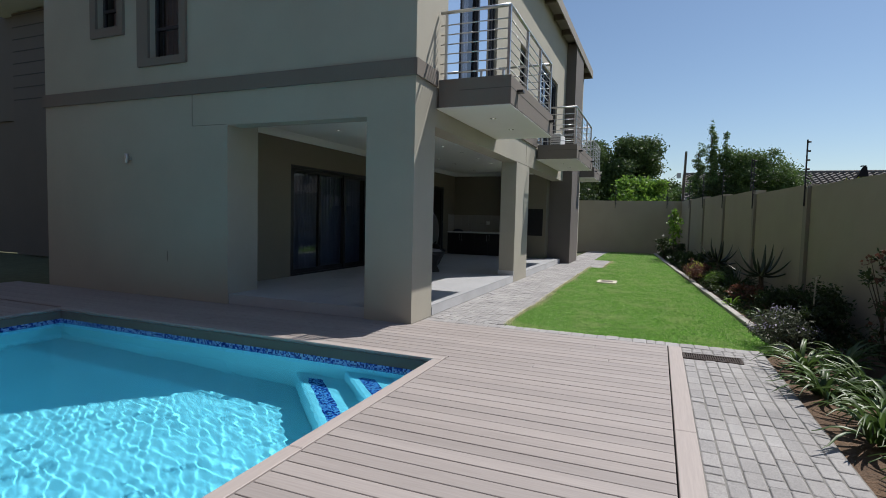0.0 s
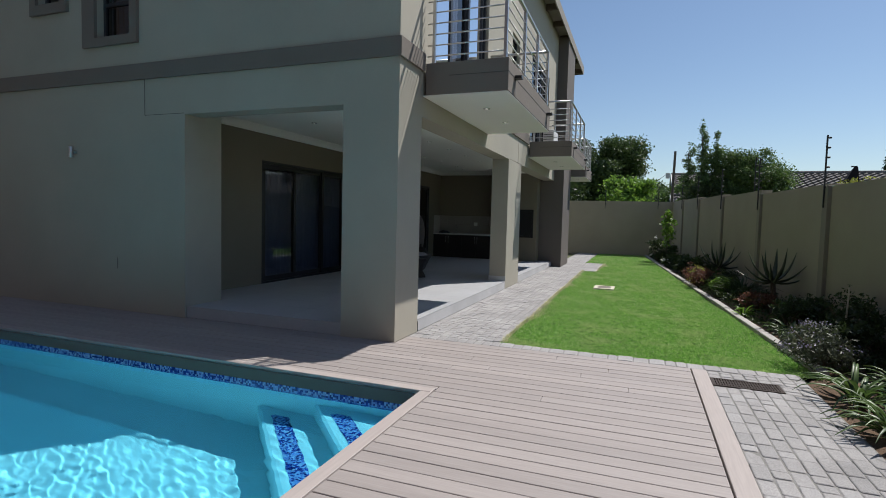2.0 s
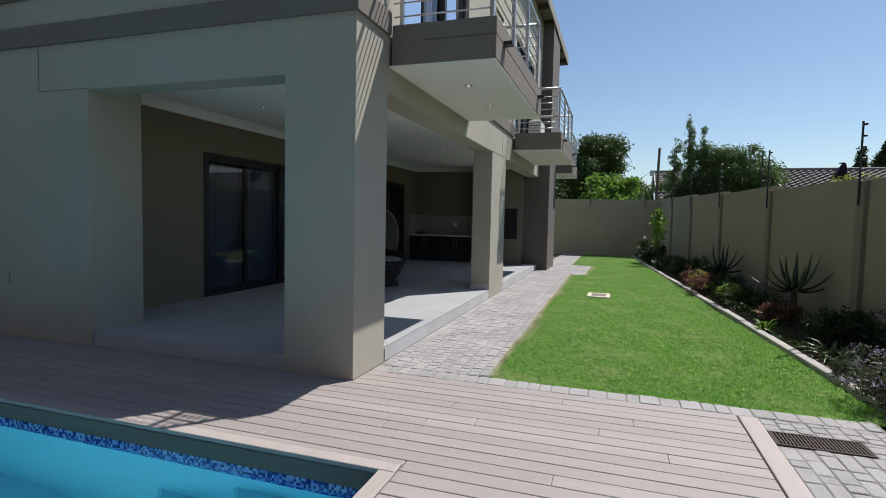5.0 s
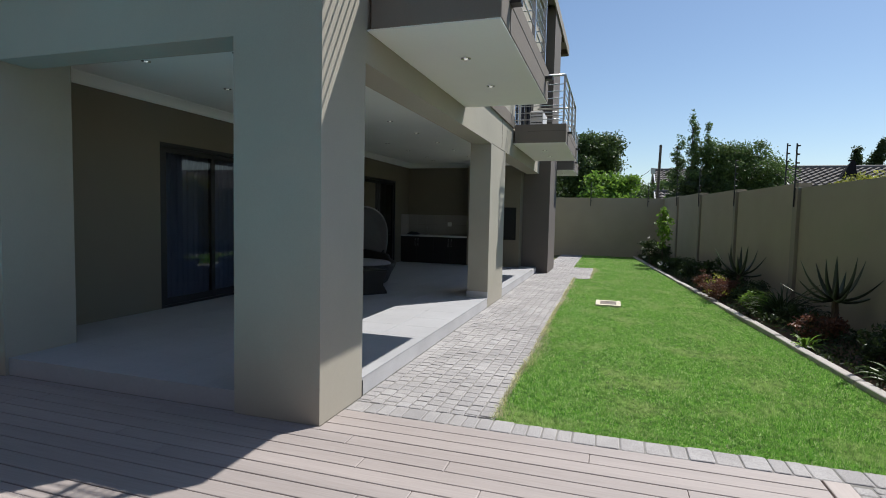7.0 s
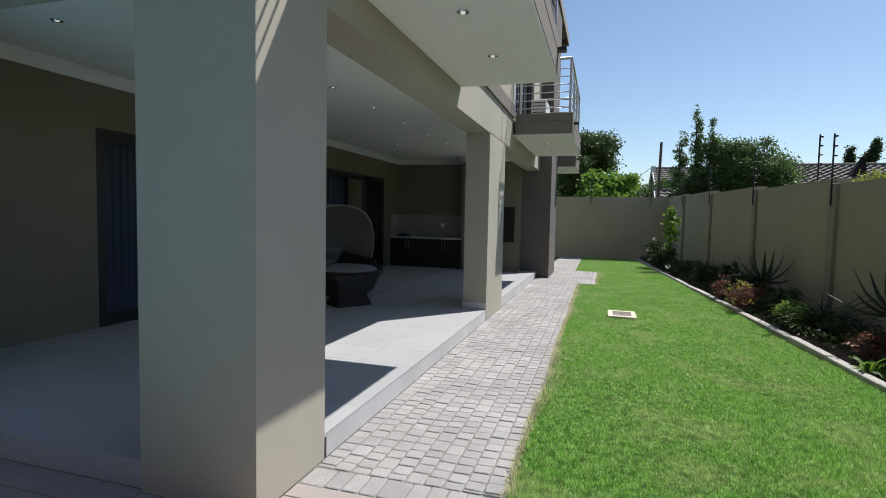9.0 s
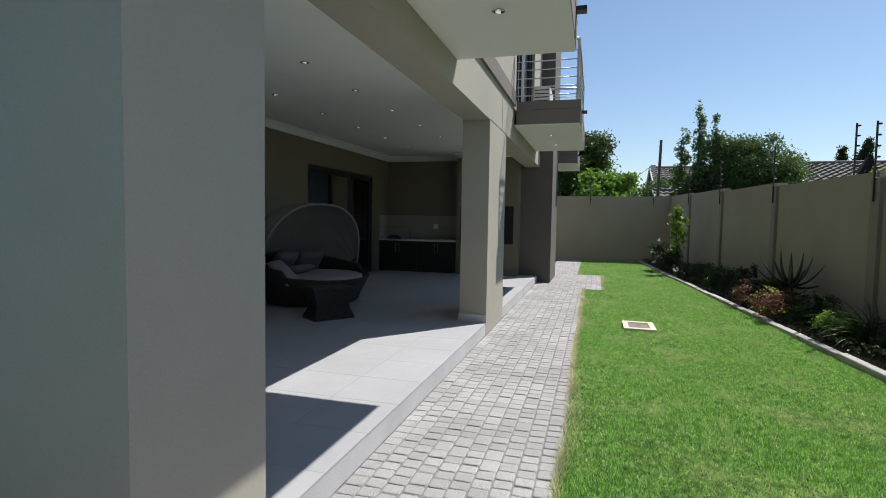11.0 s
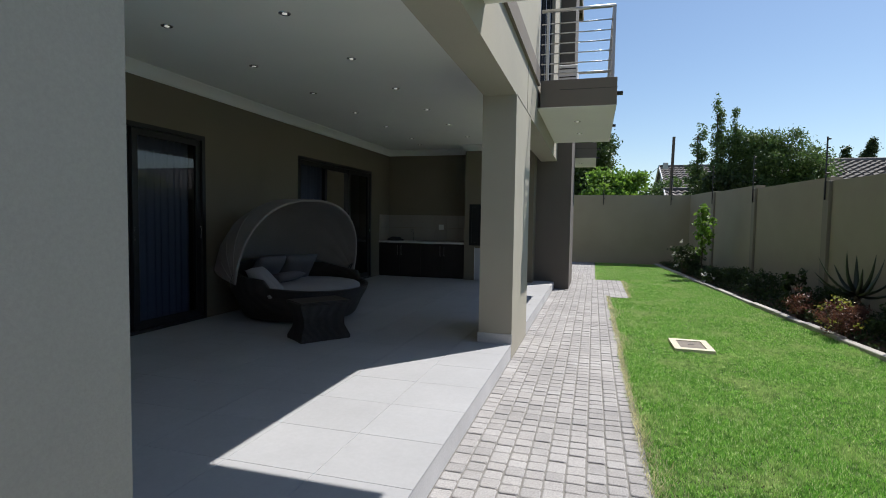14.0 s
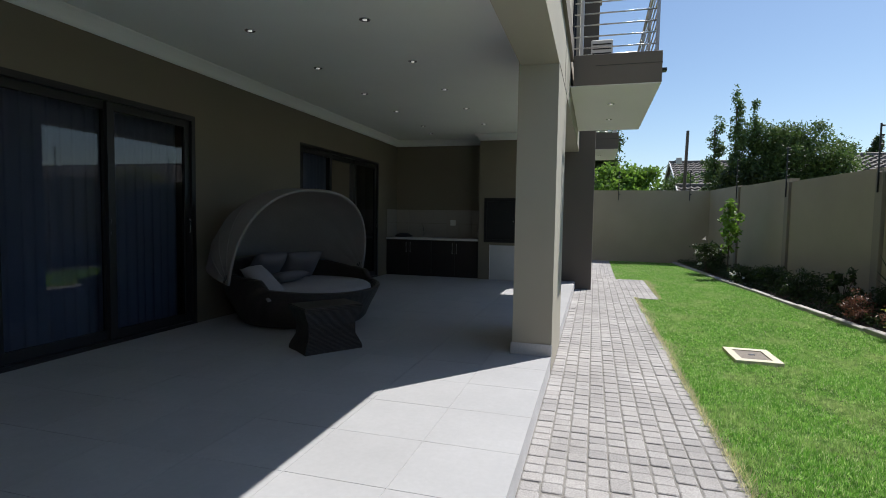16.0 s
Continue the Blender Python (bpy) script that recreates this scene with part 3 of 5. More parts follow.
# corner steps, each a three-cornered tread across the corner
steps = thing("pool_steps", (PX1, PY1, BOT), "aqua plastered corner steps with blue mosaic strips under water", "steps")
for leg, z in ((1.05, -0.42), (1.70, -0.72)):
    bm = bmesh.new()
    top = [(-0.002, -0.002), (-leg, -0.002), (-leg + 0.02, -0.035), (-0.035, -leg + 0.02), (-0.002, -leg)]
    lo = [bm.verts.new((x, y, 0)) for x, y in top]
    mid = [bm.verts.new((x, y, z - BOT - 0.02)) for x, y in top]
    hi = [bm.verts.new((min(-0.002, x + 0.02), min(-0.002, y + 0.02), z - BOT)) for x, y in top]
    bm.faces.new(lo[::-1])
    bm.faces.new(hi)
    for a, c2 in ((lo, mid), (mid, hi)):
        for i in range(5):
            bm.faces.new((a[i], a[(i + 1) % 5], c2[(i + 1) % 5], c2[i]))
    tread = part("tread", bm, POOL_PLASTER, steps)
    bm = bmesh.new()
    zt = z - BOT + 0.004
    k, w = leg - 0.11, 0.21
    ring = [(-k + 0.15, -0.15), (-k + 0.17 + 0.02, -0.12), (-k + w + 0.12, -0.12), (-k + w + 0.15, -0.15), (-0.15, -k + w + 0.15), (-0.12, -k + w + 0.12), (-0.12, -k + 0.19), (-0.15, -k + 0.15)]
    bm.faces.new([bm.verts.new((x, y, zt)) for x, y in ring])
    part("mosaic_strip", bm, MOSAIC, tread, "blue mosaic strip on the tread")
# water: a rippled surface
m, nt, b = tree_of("pool_water")
out = nt.nodes["Material Output"]
gl = node(nt, "ShaderNodeBsdfGlass", Color=(0.52, 0.91, 1.0, 1), Roughness=0.0, IOR=1.33)
nt.links.new(gl.outputs["BSDF"], out.inputs["Surface"])
WATER_MAT = m
xs = np.linspace(PX0 + 0.001, PX1 - 0.001, 600)
ys = np.concatenate([np.linspace(PY0 + 0.001, 0.8, 90, endpoint=False), np.linspace(0.8, PY1 - 0.001, 480)])
nx, ny = len(xs), len(ys)
gxs, gys = np.meshgrid(xs, ys)
zz = np.zeros_like(gxs)
wr = np.random.default_rng(11)
for k in range(44):
    ang, wl = wr.uniform(-0.5, 0.5) + 1.25, wr.uniform(0.06, 0.17)
    zz += wl * 0.0015 * np.sin((gxs * math.cos(ang) + gys * math.sin(ang)) * math.tau / wl + wr.uniform(0, 6.28))
me = bpy.data.meshes.new("pool_water")
idx = np.arange(nx * ny).reshape(ny, nx)
faces = np.stack([idx[:-1, :-1], idx[:-1, 1:], idx[1:, 1:], idx[1:, :-1]], -1).reshape(-1, 4)
me.from_pydata(np.stack([gxs.ravel(), gys.ravel(), (WATER + zz * 0.35).ravel()], 1).tolist(), [], faces.tolist())
me.materials.append(WATER_MAT)
me.shade_smooth()
water = tagged(new("water", me), "clear rippled turquoise pool water", "water", kind="structure")
sun.data.cycles.is_caustics_light = True
water.cycles.is_caustics_caster = True
basin.cycles.is_caustics_receiver = True
for o in steps.children_recursive:
    o.cycles.is_caustics_receiver = True

# drain grate between deck and lawn
t = thing("drain_grate", (0.635, 6.32, 0), "dark cast-iron drain grate set in the paving", "drain grate")
IRON = surface("rusty_iron", (0.06, 0.045, 0.038), rough=0.7, metal=0.5, grain=90, grain_amount=0.3, bump=0.3)
boxes("grate_frame", [(-0.29, 0.29, -0.125, -0.11, -0.03, 0.004), (-0.29, 0.29, 0.11, 0.125, -0.03, 0.004), (-0.29, -0.275, -0.11, 0.11, -0.03, 0.004), (0.275, 0.29, -0.11, 0.11, -0.03, 0.004)], IRON, t)
for k in range(24):
    x = -0.272 + k * 0.0232
    boxes("grate_bar", [(x, x + 0.011, -0.11, 0.11, -0.02, 0.002)], IRON, t)
for y in (-0.037, 0.037):
    boxes("cross_bar", [(-0.275, 0.275, y - 0.008, y + 0.008, -0.028, -0.003)], IRON, t)
walls("grate_pit", [(0.345, 0.925, 6.195, 6.445, -0.055, -0.04)], DECK_UNDER, "dark pit under the drain grate", "drain")


# ---------------------------------------------------------------- house fittings
def local(root):
    """Parts built in world places are set under their thing's origin."""
    for o in root.children:
        o.matrix_parent_inverse = root.matrix_basis.inverted()


CHROME = surface("chrome", (0.75, 0.75, 0.76), rough=0.12, metal=1.0, bump=0, stain_amount=0.05)
BULB = surface("frosted_bulb", (0.85, 0.84, 0.80), rough=0.25, bump=0, stain_amount=0.02, grain_amount=0.01)
_bulb = BULB.node_tree.nodes["Principled BSDF"]
_bulb.inputs["Emission Color"].default_value = (1.0, 0.97, 0.9, 1)
_bulb.inputs["Emission Strength"].default_value = 0.35


def downlight():
    t = thing("downlight", (0, 0, -5), "small round chrome recessed downlight in the ceiling", "downlight", "recessed downlights")
    bm = bmesh.new()
    lathe(bm, (0, 0, 0), [(0.036, -0.001), (0.039, -0.009), (0.048, -0.007), (0.050, -0.001)], 20)
    part("ring", bm, CHROME, t, "", True)
    bm = bmesh.new()
    # flat near-black disc: the recess is not hollow, its shade is colour
    lathe(bm, (0, 0, 0), [(0.037, -0.0005), (0.037, -0.003), (0.02, -0.0035)], 16)
    part("recess_shade", bm, DARK_HOLE, t, "flat dark disc standing in for the shaded recess")
    bm = bmesh.new()
    lathe(bm, (0, 0, 0), [(0.021, -0.003), (0.019, -0.010), (0.008, -0.013)], 16)
    part("bulb", bm, BULB, t, "white glass bulb", True)
    return t


lamp0 = downlight()
spots = [(x, y, CEIL) for x in (-5.78, -4.63) for y in (7.49, 8.72, 10.04, 11.24, 12.48, 13.75, 14.98, 16.33)] + [(-5.9, 17.2, CEIL)]
spots += [(-2.42, 7.93, 3.013), (-2.42, 9.0, 3.013), (-2.5, 14.75, 3.018), (-2.5, 15.9, 3.018), (-2.6, 20.8, 3.018)]
lamp0.location = spots[0]
for p in spots[1:]:
    copy_thing(lamp0, Matrix.Translation(p))


def balcony(y0, y1, x1, z0=3.05, z1=3.45):
    t = thing("balcony", (SIDE, (y0 + y1) / 2, z0), "taupe plastered balcony slab with a white soffit", "balcony", "balconies on the house")
    boxes("slab", [(SIDE + 0.037, x1, y0, y1, z0 + 0.012, z1)], TAUPE, t, "", 0.006)
    boxes("soffit", [(SIDE + 0.002, x1 - 0.006, y0 + 0.006, y1 - 0.006, z0, z0 + 0.011)], SOFFIT, t, "white soffit")
    zg = z0 + 0.235
    boxes("groove", [(x1 - 0.75, x1 + 0.003, y0 - 0.003, y0, zg, zg + 0.008), (x1, x1 + 0.003, y0, y1, zg, zg + 0.012)], GROOVE, t)
    for u in (0.12, 0.9):
        y = y0 + (y1 - y0) * u
        boxes("spout", [(x1, x1 + 0.09, y - 0.05, y + 0.05, zg - 0.005, zg + 0.03)], BLACK_ALU, t, "dark drain spout")
        boxes("drip_groove", [(x1, x1 + 0.004, y - 0.008, y + 0.008, z0 + 0.012, zg - 0.006)], GROOVE, t)
    local(t)
    b = thing("balustrade", (SIDE, (y0 + y1) / 2, z1), "brushed steel balcony balustrade with thin horizontal rails", "railing", "balustrades on the balconies")
    e, h = 0.06, 0.95
    xr, ya, yb = x1 - e, y0 + e, y1 - e
    posts = [(SIDE + 0.12, ya), (xr, ya), (xr, yb), (SIDE + 0.12, yb)] + [(xr, ya + (yb - ya) * u) for u in (0.36, 0.68)]
    for x, y in posts:
        bm = bmesh.new()
        box(bm, x - 0.02, x + 0.02, y - 0.02, y + 0.02, z1, z1 + h - 0.02, 0.003)
        part("post", bm, STEEL, b)
    for (xa, y_a), (xb, y_b) in (((SIDE + 0.03, ya), (xr, ya)), ((xr, ya), (xr, yb)), ((xr, yb), (SIDE + 0.03, yb))):
        bm = bmesh.new()
        bar(bm, (xa, y_a, z1 + h), (xb, y_b, z1 + h), 0.024, 0.024, 12)
        part("top_rail", bm, STEEL, b, "", True)
        for k in range(6):
            z = z1 + 0.10 + k * 0.135
            bm = bmesh.new()
            bar(bm, (xa, y_a, z), (xb, y_b, z), 0.009, 0.009, 8)
            part("rail", bm, STEEL, b, "", True)
    local(b)
    return t


balcony(7.04, 10.08, -1.905, 3.015, 3.42)
balcony(13.70, 17.0, -1.965, 3.02, 3.395)
balcony(19.65, 21.9, -2.2, 3.02, 3.395)

# outside air-conditioning unit on the second balcony
t = thing("air_conditioner", (-2.65, 14.75, 3.397), "white outdoor air-conditioning unit standing on the balcony", "air conditioner")
boxes("housing", [(-0.14, 0.14, -0.34, 0.34, 0.03, 0.40)], WHITE_METAL, t, "", 0.015)
boxes("foot", [(-0.13, 0.13, -0.30, -0.25, 0, 0.029)], BLACK_ALU, t)
boxes("foot", [(-0.13, 0.13, 0.25, 0.30, 0, 0.029)], BLACK_ALU, t)
for k in range(5):
    boxes("grille_bar", [(-0.12, 0.12, -0.346, -0.341, 0.09 + k * 0.06, 0.105 + k * 0.06)], DARK_HOLE, t)


def wavy_curtain(name, x, y0, y1, z0, z1, label, wave=0.11, amp=0.035):
    n = int((y1 - y0) / 0.018)
    bm = bmesh.new()
    prev = None
    for i in range(n + 1):
        y = y0 + (y1 - y0) * i / n
        d = amp * math.sin(y / wave * math.tau + 0.8 * math.sin(y * 3.3)) + 0.3 * amp * math.sin(y * 23)
        cur = (bm.verts.new((x + d, y, z0)), bm.verts.new((x + d * 0.8, y, z1)))
        if prev:
            bm.faces.new((prev[0], cur[0], cur[1], prev[1]))
        prev = cur
    ob = part(name, bm, CURTAIN, None, "", True)
    return tagged(ob, label, "curtain")


def sliding_door(name, x, y0, y1, z0, z1, leaves, label, frame_mat, handle_at=()):
    """A glazed sliding door in a wall that runs along y: outer frame, leaves with panes, handles."""
    t = thing(name, (x, (y0 + y1) / 2, z0), label, "door")
    tagged(t, kind="structure")
    f = 0.055
    boxes("door_frame", [(x - 0.10, x + 0.004, y0, y0 + f, z0, z1), (x - 0.10, x + 0.004, y1 - f, y1, z0, z1), (x - 0.10, x + 0.004, y0 + f, y1 - f, z1 - f, z1), (x - 0.10, x + 0.004, y0 + f, y1 - f, z0, z0 + 0.035)], frame_mat, t)
    w = (y1 - y0 - 2 * f) / leaves
    for k in range(leaves):
        a, b = y0 + f + k * w - (0.03 if k else 0), y0 + f + (k + 1) * w + (0.03 if k < leaves - 1 else 0)
        xo = x - 0.045 - 0.04 * (k % 2)
        s = 0.075
        leaf = boxes("leaf", [(xo - 0.018, xo + 0.018, a, a + s, z0 + 0.037, z1 - f), (xo - 0.018, xo + 0.018, b - s, b, z0 + 0.037, z1 - f),
                              (xo - 0.018, xo + 0.018, a + s, b - s, z1 - f - s, z1 - f), (xo - 0.018, xo + 0.018, a + s, b - s, z0 + 0.037, z0 + 0.037 + 0.09)], frame_mat, t)
        bm = bmesh.new()
        bm.faces.new([bm.verts.new(p) for p in ((xo, a + s, z0 + 0.12), (xo, b - s, z0 + 0.12), (xo, b - s, z1 - f - s), (xo, a + s, z1 - f - s))])
        pane = part("pane", bm, GLASS, leaf, "dark reflecting glass pane")
        pane.visible_shadow = False
        for hk, hy in handle_at:
            if hk == k:
                bm = bmesh.new()
                yy = a + s * 0.5 if hy == 0 else b - s * 0.5
                tube(bm, [(xo + 0.018, yy, z0 + 1.02), (xo + 0.055, yy, z0 + 1.03), (xo + 0.055, yy, z0 + 1.17), (xo + 0.018, yy, z0 + 1.18)], 0.008, 8)
                part("handle", bm, CHROME, leaf, "chrome pull handle", True)
    local(t)
    return t


sliding_door("door_1", INWALL, 8.80, 11.88, FLOOR, 2.465, 3, "black aluminium sliding glass door with voile curtains behind", BLACK_ALU, ((2, 1), (1, 1)))
sliding_door("door_2", INWALL, 14.05, 17.05, FLOOR, 2.50, 3, "black aluminium sliding glass door, closed", BLACK_ALU, ((2, 1),))
sliding_door("door_3", SIDE - 0.06, 7.42, 9.95, 3.46, 5.75, 3, "charcoal sliding glass door onto the balcony", BLUE_ALU)
sliding_door("door_4", SIDE - 0.06, 13.85, 16.4, 3.46, 5.6, 3, "charcoal sliding glass door onto the second balcony", BLUE_ALU)
wavy_curtain("curtain", INWALL - 0.22, 8.86, 11.82, 0.18, 2.42, "sheer pale curtain hanging in folds behind the sliding door")
wavy_curtain("curtain", INWALL - 0.22, 14.1, 15.2, 0.18, 2.45, "sheer pale curtain drawn half behind the far door")
wavy_curtain("curtain", SIDE - 0.24, 7.46, 8.9, 3.47, 5.7, "white sheer curtain behind the balcony door")
wavy_curtain("curtain", SIDE - 0.24, 14.0, 15.6, 3.47, 5.55, "white sheer curtain behind the second balcony door")


def front_window(name, x0, x1, z0, z1, bars, surround):
    t = thing(name, ((x0 + x1) / 2, FRONT, z0), "charcoal-framed upstairs window with white burglar bars and a plaster surround" if bars else "small charcoal-framed upstairs window in a plaster surround", "window")
    tagged(t, kind="structure")
    sx0, sx1, sz0 = surround
    y = FRONT
    boxes("window_surround", [(sx0, x0, y - 0.05, y - 0.002, sz0, z1 + 0.15), (x1, sx1, y - 0.05, y - 0.002, sz0, z1 + 0.15), (x0, x1, y - 0.05, y - 0.002, z1, z1 + 0.15), (x0, x1, y - 0.05, y - 0.002, sz0, z0)], TAUPE, t)
    f = 0.05
    yf = y + 0.10
    zs = [z0, z0 + (z1 - z0) * 0.27, z0 + (z1 - z0) * 0.72]
    frame_boxes = [(x0, x0 + f, yf, yf + 0.05, z0, z1), (x1 - f, x1, yf, yf + 0.05, z0, z1), (x0 + f, x1 - f, yf, yf + 0.05, z1 - f, z1)]
    frame_boxes += [(x0 + f, x1 - f, yf, yf + 0.05, z, z + f) for z in zs]
    fr = boxes("window_frame", frame_boxes, BLUE_ALU, t)
    bm = bmesh.new()
    bm.faces.new([bm.verts.new(p) for p in ((x0, yf + 0.025, z0), (x1, yf + 0.025, z0), (x1, yf + 0.025, z1), (x0, yf + 0.025, z1))])
    part("pane", bm, GLASS, fr).visible_shadow = False
    if bars:
        for k in range(6):
            x = x0 + (x1 - x0) * (k + 0.7) / 6.4
            bm = bmesh.new()
            bar(bm, (x, yf + 0.09, z0), (x, yf + 0.09, z1), 0.009, 0.009, 8)
            part("burglar_bar", bm, WHITE_METAL, t)
    local(t)
    bm = bmesh.new()
    box(bm, x0 - 0.1, x1 + 0.1, y + 0.32, y + 0.34, z0 - 0.1, z1 + 0.1)
    tagged(part("blind", bm, CURTAIN), "pale blind behind the upstairs window", "blind")


front_window("window_1", *W1[:2], W1[2], W1[3], False, (-9.32, -8.50, 4.42))
front_window("window_2", *W2[:2], W2[2], W2[3], True, (-8.16, -7.07, 3.84))
t = thing("window_3", (SIDE, 12.1, 4.3), "narrow charcoal-framed upstairs side window", "window")
tagged(t, kind="structure")
boxes("window_frame", [(SIDE - 0.12, SIDE - 0.07, 11.75, 11.8, 4.3, 5.4), (SIDE - 0.12, SIDE - 0.07, 12.4, 12.45, 4.3, 5.4), (SIDE - 0.12, SIDE - 0.07, 11.8, 12.4, 4.3, 4.35), (SIDE - 0.12, SIDE - 0.07, 11.8, 12.4, 5.35, 5.4)], BLUE_ALU, t)
bm = bmesh.new()
bm.faces.new([bm.verts.new(p) for p in ((SIDE - 0.095, 11.75, 4.3), (SIDE - 0.095, 12.45, 4.3), (SIDE - 0.095, 12.45, 5.4), (SIDE - 0.095, 11.75, 5.4))])
part("pane", bm, GLASS, t)
local(t)

# control joints in the plaster
y = FRONT - 0.003
walls("plaster_joints", [(-6.978, -6.970, y, FRONT, 2.826, 3.318), (-6.970, -6.25, y, FRONT, 2.820, 2.826), (-7.55, -7.543, y, FRONT, 0.62, 0.78),
      (SIDE, SIDE + 0.003, 11.76, 12.98, 2.762, 2.768), (SIDE, SIDE + 0.003, 12.62, 12.627, 2.77, 3.318)], GROOVE, "thin control joints in the wall plaster", "trim")
# tile skirting at the feet of the columns
walls("skirting", [(-3.372, SIDE + 0.004, 11.738, 11.748, FLOOR, 0.265), (-3.378, -3.367, 11.74, 13.0, FLOOR, 0.265)], SLAB, "pale tile skirting round the column foot", "skirting")

# wall lamp on the front wall
t = thing("wall_lamp", (-8.40, FRONT, 2.33), "small steel up-and-down wall lamp", "wall lamp")
bm = bmesh.new()
lathe(bm, (0, -0.075, 0), [(0.03, -0.08), (0.032, -0.078), (0.032, 0.078), (0.03, 0.08)], 20)
part("shade", bm, STEEL, t, "brushed steel tube shade", True)
boxes("bracket", [(-0.02, 0.02, -0.045, -0.001, -0.02, 0.02)], STEEL, t)

# ---------------------------------------------------------------- outdoor kitchen
CAB = surface("dark_wenge_laminate", (0.026, 0.02, 0.018), rough=0.4, grain=30, grain_amount=0.25, stretch=(6, 6, 0.6), bump=0.05)
STONE_TOP = surface("pale_stone_top", (0.66, 0.65, 0.63), rough=0.25, grain=120, grain_amount=0.1, stain=5, stain_amount=0.1, bump=0)
SPLASH = surface("glazed_wall_tile", (0.34, 0.31, 0.27), rough=0.3, piece=0.04, grain_amount=0.03, stain_amount=0.06, bump=0)
cx0, cx1, cy = -6.962, -4.934, 17.5
W = (cx1 - cx0) / 4
for k in range(4):
    a = cx0 + k * W
    t = thing("kitchen_cabinet", (a, cy, FLOOR), "dark wood-laminate kitchen base cabinet under a pale top", "cabinet", "cabinets under the counter")
    boxes("body", [(0.001, W - 0.001, 0.025, 0.598, 0.0, 0.765)], CAB, t)
    d = boxes("door", [(0.003, W - 0.003, 0.004, 0.023, 0.08, 0.76)], CAB, t, "", 0.002)
    bm = bmesh.new()
    hx = W - 0.045 if k % 2 == 0 else 0.045
    tube(bm, [(hx, 0.003, 0.50), (hx, -0.03, 0.505), (hx, -0.03, 0.695), (hx, 0.003, 0.70)], 0.006, 8)
    part("handle", bm, STEEL, d, "steel bar handle", True)
t = thing("worktop", (cx0, cy, FLOOR + 0.766), "pale stone worktop with an inset sink", "worktop")
boxes("slab", [(0, 0.42, -0.02, 0.598, 0, 0.04), (0.92, cx1 - cx0 - 0.002, -0.02, 0.598, 0, 0.04), (0.42, 0.92, -0.02, 0.1, 0, 0.04), (0.42, 0.92, 0.47, 0.598, 0, 0.04)], STONE_TOP, t)
boxes("sink_bowl", [(0.42, 0.92, 0.1, 0.47, -0.14, -0.13), (0.42, 0.43, 0.1, 0.47, -0.13, 0.038), (0.91, 0.92, 0.1, 0.47, -0.13, 0.038), (0.43, 0.91, 0.1, 0.11, -0.13, 0.038), (0.43, 0.91, 0.46, 0.47, -0.13, 0.038)], STEEL, t, "stainless sink bowl")
t = thing("tap", (-6.30, 18.02, FLOOR + 0.807), "chrome swan-neck kitchen tap", "tap")
bm = bmesh.new()
tube(bm, [(0, 0, 0), (0, 0, 0.2), (0, -0.03, 0.25), (0, -0.09, 0.27), (0, -0.15, 0.25), (0, -0.16, 0.21)], 0.012, 10)
part("spout", bm, CHROME, t, "", True)
bm = bmesh.new()
tube(bm, [(0.012, 0, 0.06), (0.07, 0, 0.09)], 0.007, 8)
part("lever", bm, CHROME, t, "", True)
t = thing("splashback", (cx0, BACK - 0.001, 0.967), "beige glazed tile splashback over the counter", "splashback")
for r in range(2):
    for k in range(7):
        w = (cx1 - cx0) / 7
        boxes("tile", [(k * w + 0.002, (k + 1) * w - 0.002, -0.009, 0, 0.003 + r * 0.3, 0.298 + r * 0.3)], SPLASH, t, "", 0.001)
for r in range(2):
    boxes("tile", [(0.002, 0.010, -0.60, -0.012, 0.003 + r * 0.3, 0.298 + r * 0.3)], SPLASH, t, "", 0.001)
t = thing("socket", (-5.64, BACK - 0.010, 1.29), "white double wall socket on the splashback", "socket")
boxes("plate", [(-0.06, 0.06, -0.012, 0, -0.06, 0.06)], WHITE_METAL, t, "", 0.003)
for dx in (-0.028, 0.028):
    boxes("switch", [(dx - 0.012, dx + 0.012, -0.016, -0.0125, 0.015, 0.04)], WHITE_METAL, t)
# dark dish rack bundle on the worktop
t = thing("dish_cloth", (-6.68, 17.8, FLOOR + 0.807), "dark folded cloth heap on the worktop", "cloth")
CLOTH = surface("dark_cloth", (0.05, 0.05, 0.06), rough=0.95, grain=200, grain_amount=0.2, bump=0.4)
bm = bmesh.new()
bmesh.ops.create_uvsphere(bm, u_segments=20, v_segments=10, radius=1)
for v in bm.verts:
    k = 1 + 0.22 * noise.noise(v.co * 2.3)
    v.co = Vector((v.co.x * 0.2 * k, v.co.y * 0.12 * k, max(0, v.co.z) * 0.085 * k))
part("heap", bm, CLOTH, t, "", True)

# built-in barbecue
SOOT = surface("sooty_steel", (0.012, 0.012, 0.012), rough=0.55, metal=0.3, grain=40, grain_amount=0.4, bump=0.1)
t = thing("built_in_barbecue", (-4.18, 17.45, 0.945), "wide black steel built-in barbecue with closed doors", "barbecue")
boxes("firebox", [(-0.617, 0.617, 0.03, 0.56, 0.003, 0.831)], SOOT, t)
boxes("frame", [(-0.64, -0.585, -0.012, 0.028, -0.03, 0.865), (0.585, 0.64, -0.012, 0.028, -0.03, 0.865), (-0.585, 0.585, -0.012, 0.028, 0.80, 0.865), (-0.585, 0.585, -0.012, 0.028, -0.03, 0.03)], SOOT, t)
